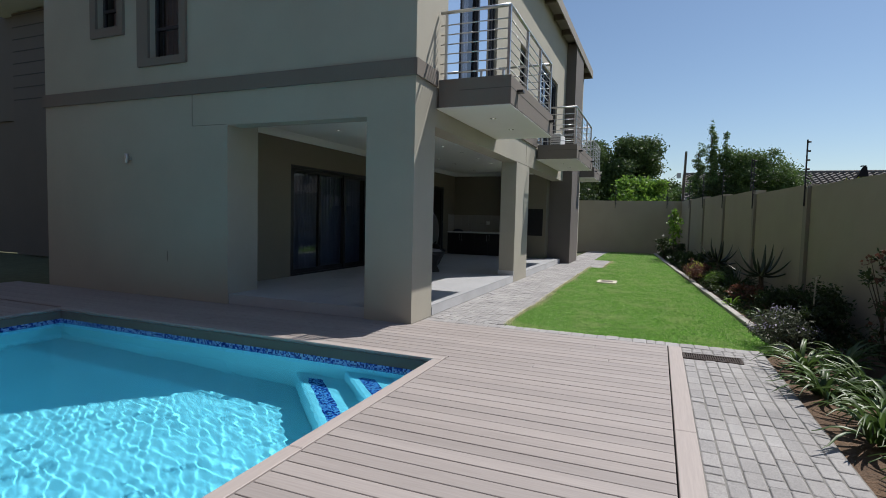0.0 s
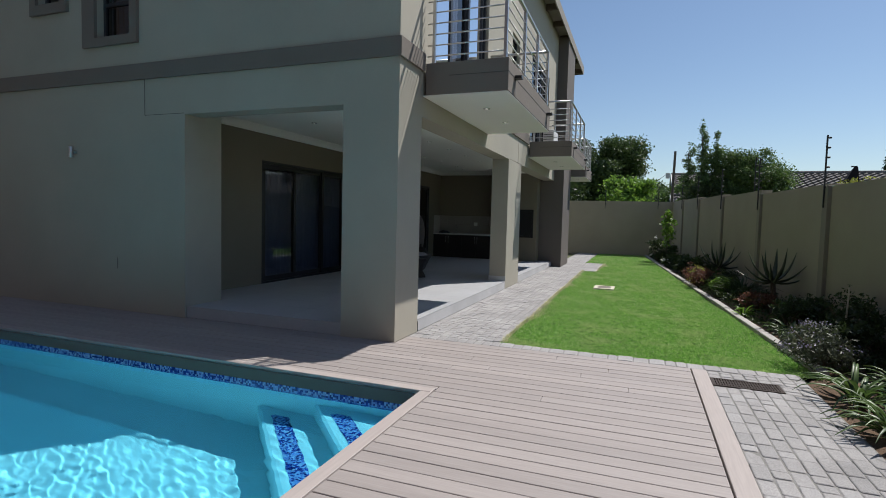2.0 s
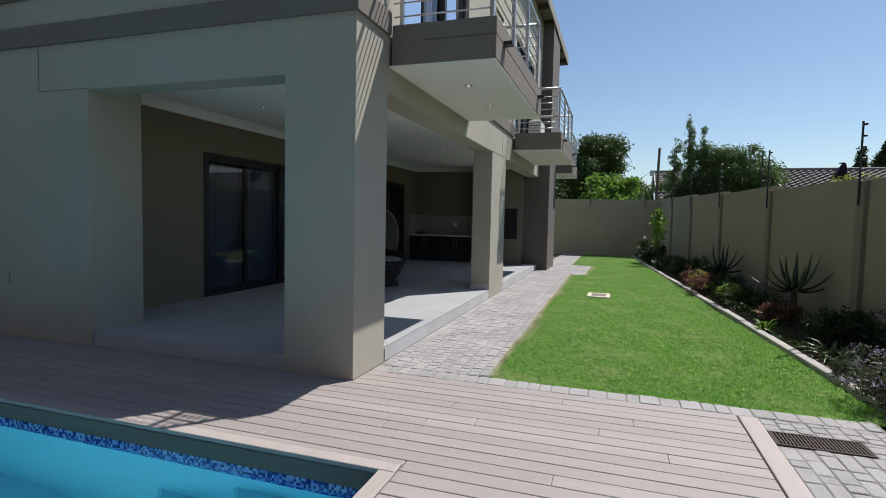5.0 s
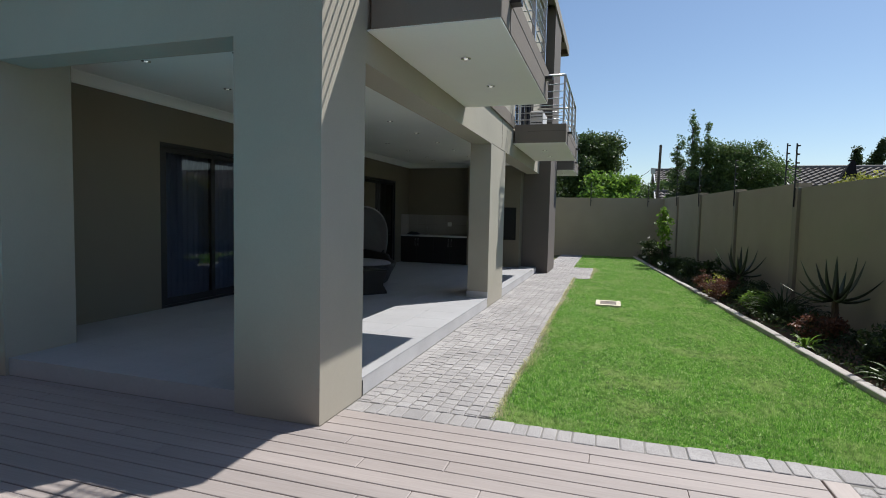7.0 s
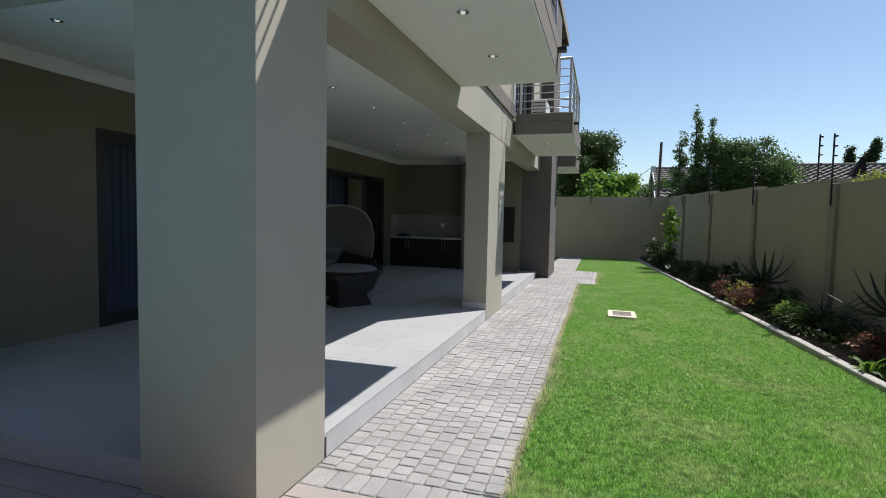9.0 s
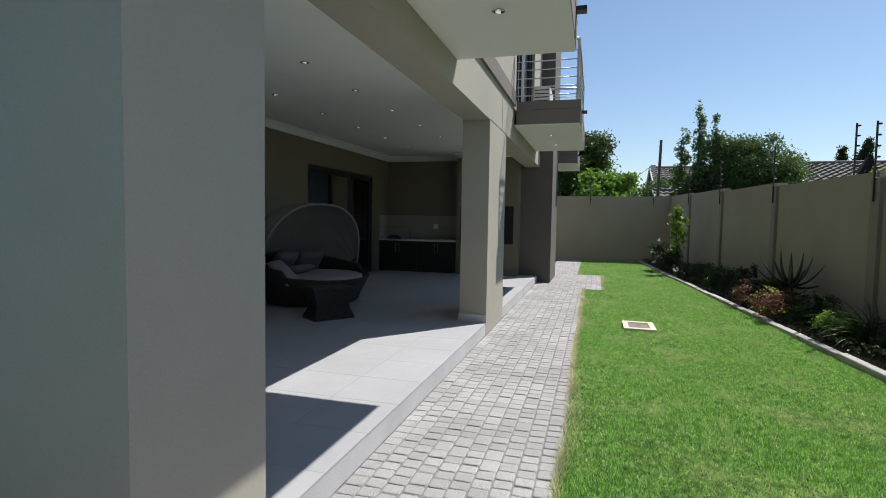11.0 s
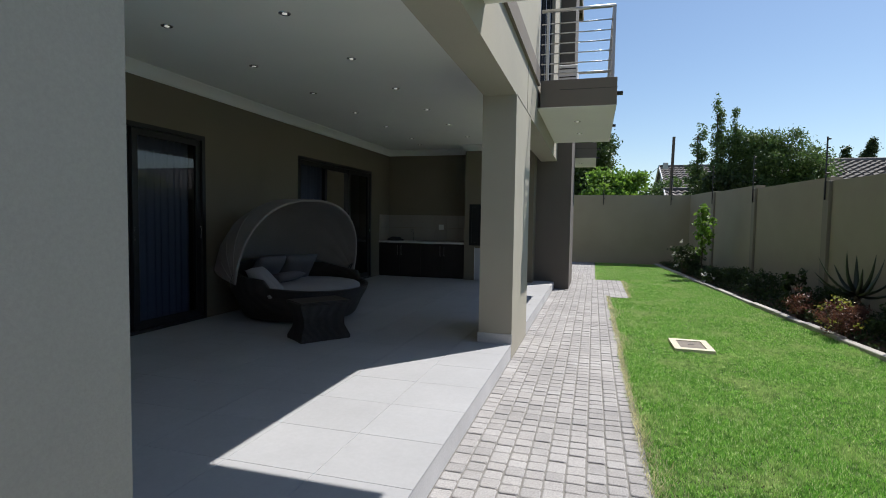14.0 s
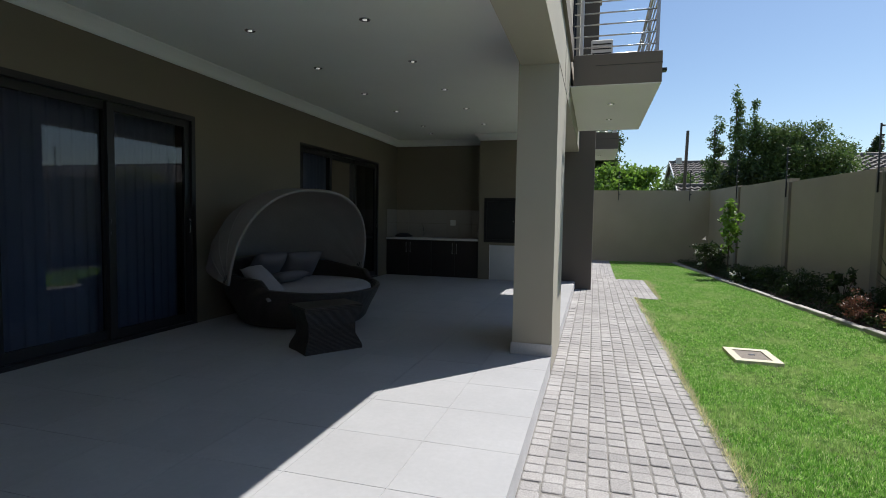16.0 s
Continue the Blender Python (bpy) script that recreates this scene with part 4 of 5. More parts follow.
for s in (-1, 1):
    d = boxes("door", [(min(0.002 * s, 0.582 * s), max(0.002 * s, 0.582 * s), -0.006, 0.026, 0.034, 0.797)], SOOT, t, "", 0.004)
    bm = bmesh.new()
    bar(bm, (0.04 * s, -0.008, 0.40), (0.04 * s, -0.04, 0.40), 0.010, 0.014, 10)
    part("knob", bm, CHROME, d, "chrome knob", True)
t = thing("wood_store_panel", (-4.42, 17.45, FLOOR), "pale painted panel below the barbecue", "panel")
boxes("panel", [(-0.26, 0.34, -0.015, -0.001, 0.0, 0.70)], SLAB, t, "", 0.003)
boxes("panel_edge", [(-0.275, -0.262, -0.02, -0.001, 0.0, 0.71)], WHITE_METAL, t)

# ---------------------------------------------------------------- daybed and low table
m, nt, b = tree_of("dark_wicker")
tc = nt.nodes.new("ShaderNodeTexCoord")
wv = node(nt, "ShaderNodeTexWave", Scale=26.0, Distortion=1.2, Detail=1.0)
wv.bands_direction = "Z"
nt.links.new(tc.outputs["Object"], wv.inputs["Vector"])
vo = node(nt, "ShaderNodeTexVoronoi", Scale=55.0)
nt.links.new(tc.outputs["Object"], vo.inputs["Vector"])
nt.links.new(mixed(nt, "MULTIPLY", 0.7, ramp(nt, wv.outputs["Fac"], [(0, (0.02, 0.016, 0.014)), (1, (0.075, 0.06, 0.052))]), ramp(nt, vo.outputs["Distance"], [(0, (1.2,) * 3), (0.6, (0.5,) * 3)])), b.inputs["Base Color"])
bp = node(nt, "ShaderNodeBump", Strength=0.8, Distance=0.006)
nt.links.new(wv.outputs["Fac"], bp.inputs["Height"])
nt.links.new(bp.outputs["Normal"], b.inputs["Normal"])
b.inputs["Roughness"].default_value = 0.5
WICKER = m
CANOPY = surface("grey_canopy_fabric", (0.26, 0.235, 0.225), rough=0.95, grain=260, grain_amount=0.08, stain=2, stain_amount=0.12, bump=0.25, bump_scale=30, bump_dist=0.01)
CUSHION = surface("pale_seat_fabric", (0.36, 0.35, 0.365), rough=0.95, grain=300, grain_amount=0.05, stain=3, stain_amount=0.08, bump=0.2)
PILLOW = surface("grey_pillow_fabric", (0.14, 0.128, 0.138), rough=0.95, grain=300, grain_amount=0.06, stain=3, stain_amount=0.1, bump=0.2)

bed = thing("daybed", (-6.0, 12.55, FLOOR), "round dark wicker daybed with a grey folding canopy and cushions", "daybed")
bed.rotation_euler = (0, 0, radians(-16))
bm = bmesh.new()
N = 64
prof = [(0.70, 0.02), (0.74, 0.06), (0.80, 0.20), (0.87, 0.33), (0.89, 0.38)]
rings = []
for r, z in prof:
    rings.append([bm.verts.new((r * math.cos(k * math.tau / N), r * math.sin(k * math.tau / N), z)) for k in range(N)])


def rim(k):
    a = k * math.tau / N
    back = max(0.0, -math.cos(a))
    side = abs(math.sin(a))
    return 0.40 + 0.16 * side ** 3 * (1 if math.cos(a) < 0.35 else 0.35) + 0.30 * back ** 1.3


rings.append([bm.verts.new((0.905 * math.cos(k * math.tau / N), 0.905 * math.sin(k * math.tau / N), rim(k))) for k in range(N)])
rings.append([bm.verts.new((0.86 * math.cos(k * math.tau / N), 0.86 * math.sin(k * math.tau / N), rim(k) + 0.012)) for k in range(N)])
rings.append([bm.verts.new((0.82 * math.cos(k * math.tau / N), 0.82 * math.sin(k * math.tau / N), rim(k) - 0.01)) for k in range(N)])
rings.append([bm.verts.new((0.80 * math.cos(k * math.tau / N), 0.80 * math.sin(k * math.tau / N), 0.30)) for k in range(N)])
for a, c2 in zip(rings, rings[1:]):
    for k in range(N):
        bm.faces.new((a[k], a[(k + 1) % N], c2[(k + 1) % N], c2[k]))
bm.faces.new(rings[0][::-1])
bm.faces.new(rings[-1])
part("base", bm, WICKER, bed, "dark woven wicker base", True)
bm = bmesh.new()
lathe(bm, (0, 0, 0), [(0.70, 0.305), (0.785, 0.32), (0.80, 0.36), (0.79, 0.41), (0.75, 0.435), (0.4, 0.445)], 48)
part("seat_cushion", bm, CUSHION, bed, "pale grey round seat cushion", True)


def canopy_point(th, ph, r=1.0):
    lift = 1.06 * max(0.0, math.sin(th)) ** 0.78 * r
    return Vector((lift * math.cos(ph) * 0.92, 1.04 * math.copysign(abs(math.cos(th)) ** 0.86, math.cos(th)) * r, 0.50 + lift * math.sin(ph)))


bm = bmesh.new()
grid = []
P0, P1, NP, NT = radians(76), radians(168), 30, 36
for i in range(NP + 1):
    ph = P0 + (P1 - P0) * i / NP
    sag = 1.0 - 0.006 * abs(math.sin(i / NP * math.pi * 4)) ** 0.7
    grid.append([bm.verts.new(canopy_point(math.pi * (0.02 + 0.96 * j / NT), ph, sag)) for j in range(NT + 1)])
for a, c2 in zip(grid, grid[1:]):
    for j in range(NT):
        bm.faces.new((a[j], a[j + 1], c2[j + 1], c2[j]))
ob = part("canopy", bm, CANOPY, bed, "grey fabric folding canopy", True)
so = ob.modifiers.new("thick", "SOLIDIFY")
so.thickness = 0.012
for i in range(5):
    ph = P0 + (P1 - P0) * i / 4
    bm = bmesh.new()
    tube(bm, [canopy_point(math.pi * j / 30, ph, 1.0) for j in range(31)], 0.018 if i == 0 else 0.005, 8)
    part("canopy_hoop", bm, CANOPY, bed, "", True)


def pillow(name, w, h, d, m, parent, mat):
    bm = bmesh.new()
    nu = 14
    top, low = [], []
    for i in range(nu + 1):
        rt, rl = [], []
        for j in range(nu + 1):
            u, v = i / nu * 2 - 1, j / nu * 2 - 1
            puff = ((1 - u ** 4) * (1 - v ** 4)) ** 0.5
            pinch = 1 - 0.07 * (1 - abs(u * v)) * 0 - 0.06 * ((1 - u * u) * v * v + (1 - v * v) * u * u)
            rt.append(bm.verts.new(m @ Vector((u * w / 2 * pinch, v * h / 2 * pinch, d / 2 * puff + 0.006 * noise.noise((u * 3, v * 3, w))))))
            rl.append(rt[-1] if i in (0, nu) or j in (0, nu) else bm.verts.new(m @ Vector((u * w / 2 * pinch, v * h / 2 * pinch, -d / 2 * puff))))
        top.append(rt)
        low.append(rl)
    for i in range(nu):
        for j in range(nu):
            bm.faces.new((top[i][j], top[i + 1][j], top[i + 1][j + 1], top[i][j + 1]))
            try:
                bm.faces.new((low[i][j], low[i][j + 1], low[i + 1][j + 1], low[i + 1][j]))
            except ValueError:
                pass
    return part(name, bm, mat, parent, "grey scatter cushion", True)


pillow("cushion", 0.44, 0.52, 0.17, pose(-0.42, -0.22, 0.60, 0, -55, 8), bed, PILLOW)
pillow("cushion", 0.44, 0.52, 0.17, pose(-0.40, 0.30, 0.60, 0, -53, -10), bed, PILLOW)
pillow("cushion", 0.34, 0.56, 0.13, pose(-0.10, -0.22, 0.505, 0, -14, 12), bed, PILLOW)
pillow("cushion", 0.26, 0.62, 0.16, pose(0.12, -0.68, 0.50, 30, -5, 82), bed, CUSHION)

ott = thing("low_table", (-5.06, 11.36, FLOOR), "dark wicker side table with a waisted body beside the daybed", "table")
ott.scale = (0.88, 0.88, 0.9)
ott.rotation_euler = (0, 0, radians(-36))
bm = bmesh.new()
rings = []
for z, sx, sy in ((0.0, 0.215, 0.32), (0.04, 0.215, 0.32), (0.16, 0.165, 0.265), (0.28, 0.165, 0.265), (0.40, 0.205, 0.315), (0.43, 0.21, 0.325)):
    rings.append([bm.verts.new((x, y, z)) for x, y in ((-sx, -sy), (0, -sy * 0.97), (sx, -sy), (sx * 0.97, 0), (sx, sy), (0, sy * 0.97), (-sx, sy), (-sx * 0.97, 0))])
for a, c2 in zip(rings, rings[1:]):
    for k in range(8):
        bm.faces.new((a[k], a[(k + 1) % 8], c2[(k + 1) % 8], c2[k]))
bm.faces.new(rings[0][::-1])
bm.faces.new(rings[-1])
part("body", bm, WICKER, ott)
bm = bmesh.new()
box(bm, -0.22, 0.22, -0.335, 0.335, 0.4305, 0.465, 0.012)
part("tabletop", bm, WICKER, ott, "dark woven top")


# ---------------------------------------------------------------- planting
LEAF_DARK = leaf_mat("dark_green_leaf", (0.045, 0.075, 0.022))
LEAF_MID = leaf_mat("mid_green_leaf", (0.11, 0.185, 0.05))
LEAF_TREE = leaf_mat("deep_green_leaf", (0.075, 0.125, 0.035))
LEAF_BRIGHT = leaf_mat("bright_green_leaf", (0.18, 0.32, 0.05), through=0.45)
LEAF_YELLOW = leaf_mat("yellow_green_leaf", (0.30, 0.32, 0.06), through=0.45)
LEAF_GREY = leaf_mat("grey_green_leaf", (0.085, 0.105, 0.065))
LEAF_RED = leaf_mat("russet_leaf", (0.17, 0.075, 0.05))
LEAF_STRAP = leaf_mat("strap_leaf", (0.085, 0.15, 0.04), rough=0.45, through=0.25)
LEAF_ALOE = leaf_mat("aloe_leaf", (0.055, 0.075, 0.045), rough=0.45, through=0.05)
PETAL = leaf_mat("white_petal", (0.75, 0.72, 0.70), vary=0.1, through=0.3)
PETAL_MAUVE = leaf_mat("mauve_petal", (0.30, 0.27, 0.42), vary=0.2, through=0.3)
BARK = surface("brown_bark", (0.10, 0.075, 0.055), rough=0.9, grain=60, grain_amount=0.3, stain=4, stain_amount=0.3, bump=0.6, stretch=(1, 1, 0.3))
prng = np.random.default_rng(21)


def unit(n):
    v = prng.normal(size=(n, 3))
    return v / np.linalg.norm(v, axis=1, keepdims=True)


def leaf_cloud(name, blobs, n, length, width, mat, parent, droop=0.2, spread=0.3, shell=0.55, label="", clump=28):
    """Leaves in clumps over a set of egg-shaped masses (x, y, z, rx, ry, rz), with an uneven outline and gaps."""
    vol = np.array([b[3] * b[4] + b[4] * b[5] for b in blobs])
    pick = prng.choice(len(blobs), max(6, n // clump), p=vol / vol.sum())
    B = np.array(blobs)[pick]
    d = unit(len(pick))
    rad = prng.uniform(shell, 1.0, len(pick)) ** 0.6 * prng.uniform(0.86, 1.03, len(pick))
    cc = B[:, :3] + d * B[:, 3:] * rad[:, None]
    which = prng.integers(0, len(cc), n)
    c = cc[which] + prng.normal(size=(n, 3)) * spread * np.array([1, 1, 0.75])
    u = unit(n) * 0.8 + d[which] * 0.5
    u[:, 2] -= droop
    u /= np.linalg.norm(u, axis=1, keepdims=True)
    v = np.cross(u, unit(n))
    v /= np.linalg.norm(v, axis=1, keepdims=True) + 1e-6
    s = prng.uniform(0.65, 1.25, n)[:, None]
    return tagged(quads(name, c.astype(np.float32), (u * length / 2 * s).astype(np.float32), (v * width / 2 * s).astype(np.float32), mat, parent, label), kind="stuff")


def shrub(at, rx, ry, rz, n, length, width, mat, label, flowers=None, category="shrub", stems=7, name="shrub"):
    t = thing(name, (*at, 0.0), label, category)
    bm = bmesh.new()
    for k in range(stems):
        a = k * 2.4
        tip = (math.cos(a) * rx * 0.7, math.sin(a) * ry * 0.7, rz * prng.uniform(1.0, 1.7))
        tube(bm, [(math.cos(a) * 0.03, math.sin(a) * 0.03, -0.02), (tip[0] * 0.35, tip[1] * 0.35, tip[2] * 0.5), tip], [0.012, 0.008, 0.003], 5)
    part("woody_base", bm, BARK, t, "brown woody stems")
    blobs = [(0, 0, rz, rx, ry, rz * 0.95)] + [(prng.uniform(-0.5, 0.5) * rx, prng.uniform(-0.5, 0.5) * ry, rz * prng.uniform(0.7, 1.5), rx * 0.5, ry * 0.5, rz * 0.45) for k in range(4)]
    leaf_cloud("foliage", blobs, n, length, width, mat, t, spread=min(rx, rz) * 0.16, shell=0.3)
    if flowers:
        fm, fn, fs = flowers
        leaf_cloud("blossom", [(0, 0, rz * 1.15, rx, ry, rz)], fn, fs, fs * 0.8, fm, t, spread=0.03, shell=0.85, clump=7)
    return t


def strap_plant(at, n, length, width, mat, label, arch=1.0, name="agapanthus", category="plant"):
    t = thing(name, (*at, 0.0), label, category, "strap-leaved clumps in the bed")
    bm = bmesh.new()
    for k in range(n):
        a, L = prng.uniform(0, math.tau), length * prng.uniform(0.65, 1.15)
        el = prng.uniform(0.55, 1.35)
        d, s = Vector((math.cos(a), math.sin(a), 0)), Vector((-math.sin(a), math.cos(a), 0))
        p = d * prng.uniform(0.0, 0.07) + s * prng.uniform(-0.05, 0.05)
        prev = None
        for i in range(7):
            u = i / 6
            w = width * (0.75 + 0.6 * u if u < 0.4 else 1.0) * (1 - max(0, u - 0.5) * 1.75)
            cur = (bm.verts.new(p - s * w / 2 + Vector((0, 0, 0.004))), bm.verts.new(p + Vector((0, 0, -w * 0.18))), bm.verts.new(p + s * w / 2 + Vector((0, 0, 0.004))))
            if prev:
                bm.faces.new((prev[0], prev[1], cur[1], cur[0]))
                bm.faces.new((prev[1], prev[2], cur[2], cur[1]))
            prev = cur
            ang = el - arch * 1.9 * u ** 1.3
            p = p + (d * math.cos(ang) + Vector((0, 0, math.sin(ang)))) * L / 6
            p.z = max(p.z, 0.02)
    part("leaves", bm, mat, t, "", True)
    return t


def aloe(at, h, n, length, label):
    t = thing("aloe", (*at, 0.0), label, "aloe", "aloes in the bed")
    bm = bmesh.new()
    tube(bm, [(0, 0, -0.03), (0.01, 0, h * 0.5), (0, 0.01, h)], [0.06, 0.05, 0.04], 8)
    part("stem", bm, BARK, t)
    for k in range(n):
        bm = bmesh.new()
        a = k * 2.39996 + prng.uniform(-0.2, 0.2)
        el = radians(8 + 62 * (k / n) + prng.uniform(-9, 9))
        L = length * prng.uniform(0.8, 1.12)
        d, s = Vector((math.cos(a), math.sin(a), 0)), Vector((-math.sin(a), math.cos(a), 0))
        p = Vector((0, 0, h + 0.03 * (k / n))) + d * 0.03
        rings = []
        for i in range(7):
            u = i / 6
            ang = el + 0.75 * math.sin(u * 1.9) - 0.35
            up = d * -math.sin(ang) + Vector((0, 0, math.cos(ang)))
            w = 0.095 * (1 - u) ** 0.8 * (0.75 + 0.6 * min(u * 4, 0.5)) + 0.002
            rings.append([bm.verts.new(q) for q in (p - s * w / 2 + up * w * 0.25, p - up * w * 0.22, p + s * w / 2 + up * w * 0.25, p + up * w * 0.06)])
            p = p + (d * math.cos(ang) + Vector((0, 0, math.sin(ang)))) * L / 6
        for r0, r1 in zip(rings, rings[1:]):
            for j in range(4):
                bm.faces.new((r0[j], r0[(j + 1) % 4], r1[(j + 1) % 4], r1[j]))
        bm.faces.new(rings[0][::-1])
        bm.faces.new(rings[-1])
        part("leaf", bm, LEAF_ALOE, t, "", True)
    return t


# near bed beside the paving
for x, y, n, L in ((1.45, 6.15, 46, 0.50), (1.78, 5.55, 44, 0.52), (1.42, 5.35, 46, 0.48), (1.68, 4.75, 46, 0.52), (1.47, 4.35, 40, 0.5), (1.85, 6.45, 36, 0.46), (1.9, 4.3, 36, 0.5), (1.6, 3.6, 40, 0.5), (1.5, 2.8, 36, 0.5), (1.75, 2.1, 36, 0.5)):
    strap_plant((x, y), n, L, 0.034, LEAF_STRAP, "clump of glossy arching agapanthus leaves")
shrub((1.48, 7.35), 0.38, 0.42, 0.23, 2600, 0.06, 0.014, LEAF_GREY, "grey-green lavender bush with mauve flowers", (PETAL_MAUVE, 240, 0.022), "lavender", 14, "lavender")
shrub((1.55, 8.15), 0.30, 0.32, 0.18, 1500, 0.055, 0.016, LEAF_GREY, "small grey-green lavender bush", (PETAL_MAUVE, 90, 0.02), "lavender", 10, "lavender")
strap_plant((1.62, 9.05), 26, 0.34, 0.04, LEAF_STRAP, "pale variegated leafy clump beside the kerb", 0.8)
strap_plant((1.30, 10.6), 20, 0.28, 0.035, LEAF_BRIGHT, "small light green leafy clump beside the kerb", 0.8)
shrub((2.36, 6.95), 0.30, 0.42, 0.66, 1300, 0.055, 0.026, LEAF_DARK, "tall dark shrub with glossy reddish-tipped leaves", (LEAF_RED, 160, 0.05), "shrub", 13)
shrub((2.15, 8.6), 0.38, 0.7, 0.36, 2600, 0.06, 0.024, LEAF_DARK, "low dark green shrub against the wall")
shrub((2.1, 10.0), 0.35, 0.6, 0.26, 2000, 0.06, 0.022, LEAF_DARK, "low dark green shrub against the wall")
shrub((1.24, 12.82), 0.20, 0.22, 0.22, 1500, 0.045, 0.018, LEAF_BRIGHT, "small bright green bush at the kerb")
shrub((0.95, 14.35), 0.26, 0.40, 0.24, 1900, 0.06, 0.012, LEAF_RED, "russet flowering bush at the kerb", (LEAF_YELLOW, 160, 0.04))
shrub((0.92, 15.6), 0.20, 0.25, 0.24, 1100, 0.055, 0.012, LEAF_RED, "small russet bush at the kerb")
strap_plant((1.6, 12.6), 90, 0.8, 0.018, LEAF_DARK, "dark fine-leaved grassy clump against the wall", 0.75, "grass_clump")
strap_plant((1.75, 13.3), 60, 0.6, 0.02, LEAF_DARK, "dark fine-leaved grassy clump against the wall", 0.75, "grass_clump")
shrub((1.62, 16.2), 0.34, 0.5, 0.26, 1700, 0.06, 0.024, LEAF_DARK, "low dark green shrub against the wall")
shrub((1.35, 17.2), 0.22, 0.22, 0.40, 420, 0.09, 0.055, LEAF_DARK, "thin dark bush with large purple-green leaves", None, "shrub", 6)
shrub((1.05, 18.0), 0.36, 0.55, 0.30, 2000, 0.06, 0.024, LEAF_DARK, "low dark green shrub against the wall")
shrub((0.95, 19.4), 0.38, 0.55, 0.27, 2000, 0.06, 0.024, LEAF_DARK, "low dark green shrub against the wall")
shrub((0.75, 20.7), 0.34, 0.5, 0.24, 1600, 0.06, 0.024, LEAF_DARK, "low dark green shrub against the wall")
shrub((0.30, 22.5), 0.36, 0.42, 0.50, 1500, 0.07, 0.04, LEAF_DARK, "dark rose bush with white blooms in the corner", (PETAL, 46, 0.075), "rose bush", 8)
shrub((0.52, 20.4), 0.14, 0.16, 0.12, 300, 0.05, 0.022, LEAF_MID, "small white-flowering plant at the kerb", (PETAL, 40, 0.05))
shrub((0.9, 24.4), 0.4, 0.9, 0.32, 1700, 0.07, 0.03, LEAF_DARK, "dark green shrub in the corner of the walls")
aloe((1.50, 15.22), 0.45, 13, 0.68, "dark spiky aloe with long curved leaves")
aloe((1.87, 11.42), 0.50, 13, 0.66, "dark spiky aloe with long curved leaves")

for x, y, rx, rz, m in ((1.75, 9.7, 0.34, 0.24, LEAF_DARK), (1.55, 11.0, 0.30, 0.20, LEAF_RED), (1.62, 11.9, 0.30, 0.18, LEAF_DARK), (1.45, 14.0, 0.34, 0.26, LEAF_DARK), (1.25, 14.9, 0.26, 0.22, LEAF_RED), (1.2, 16.4, 0.3, 0.2, LEAF_DARK), (2.25, 5.4, 0.3, 0.4, LEAF_DARK), (2.3, 4.2, 0.3, 0.45, LEAF_DARK), (1.95, 7.7, 0.3, 0.24, LEAF_DARK)):
    shrub((x, y), rx, rx * 1.3, rz, 1500, 0.06, 0.024, m, "low dark bush filling the planting bed" if m == LEAF_DARK else "low russet bush filling the planting bed")
n = 15000
yb = prng.uniform(6.9, 26.0, n)
lo = 1.95 - 0.0795 * yb + 0.14
hi = 2.34 - 0.0875 * (yb - 10.5)
xb = lo + (hi - lo) * prng.uniform(0, 1, n)
zb = prng.uniform(0.02, 0.14, n) * (1 + 0.6 * np.sin(xb * 5 + yb * 2.3))
ub, wb = unit(n), unit(n)
vb = np.cross(ub, wb)
tagged(quads("ground_cover", np.stack([xb, yb, zb], 1).astype(np.float32), (ub * 0.034).astype(np.float32), (vb * 0.014).astype(np.float32), LEAF_DARK), "dark low ground cover and leaf litter in the bed", "ground cover", kind="stuff")

# thin young tree in the corner
t = thing("sapling", (0.58, 21.6, 0), "slender young tree with bright green leaves", "tree")
bm = bmesh.new()
tube(bm, [(0, 0, -0.02), (0.01, 0.01, 0.7), (-0.01, 0, 1.3), (0.0, 0.02, 1.85)], [0.018, 0.015, 0.011, 0.005], 7)
for k in range(7):
    a, z = k * 2.4, 0.75 + 0.15 * k
    bar(bm, (0, 0, z), (math.cos(a) * 0.22, math.sin(a) * 0.22, z + 0.13), 0.006, 0.002, 5)
part("trunk", bm, BARK, t)
leaf_cloud("crown", [(0, 0, 1.1, 0.27, 0.27, 0.32), (0.05, 0, 1.5, 0.26, 0.26, 0.25), (-0.03, 0, 1.8, 0.13, 0.13, 0.2), (0.0, 0, 0.75, 0.12, 0.12, 0.12)], 420, 0.12, 0.085, LEAF_BRIGHT, t, 0.35, 0.05, 0.2, "bright green leaves", 6)
# plain garden stake
t = thing("garden_stake", (1.99, 8.35, 0), "thin pale wooden stake standing in the bed", "stake")
bm = bmesh.new()
bar(bm, (0, 0, -0.03), (0.03, 0.02, 0.78), 0.011, 0.009, 7)
part("rod", bm, surface("pale_cane", (0.5, 0.46, 0.38), rough=0.8), t)


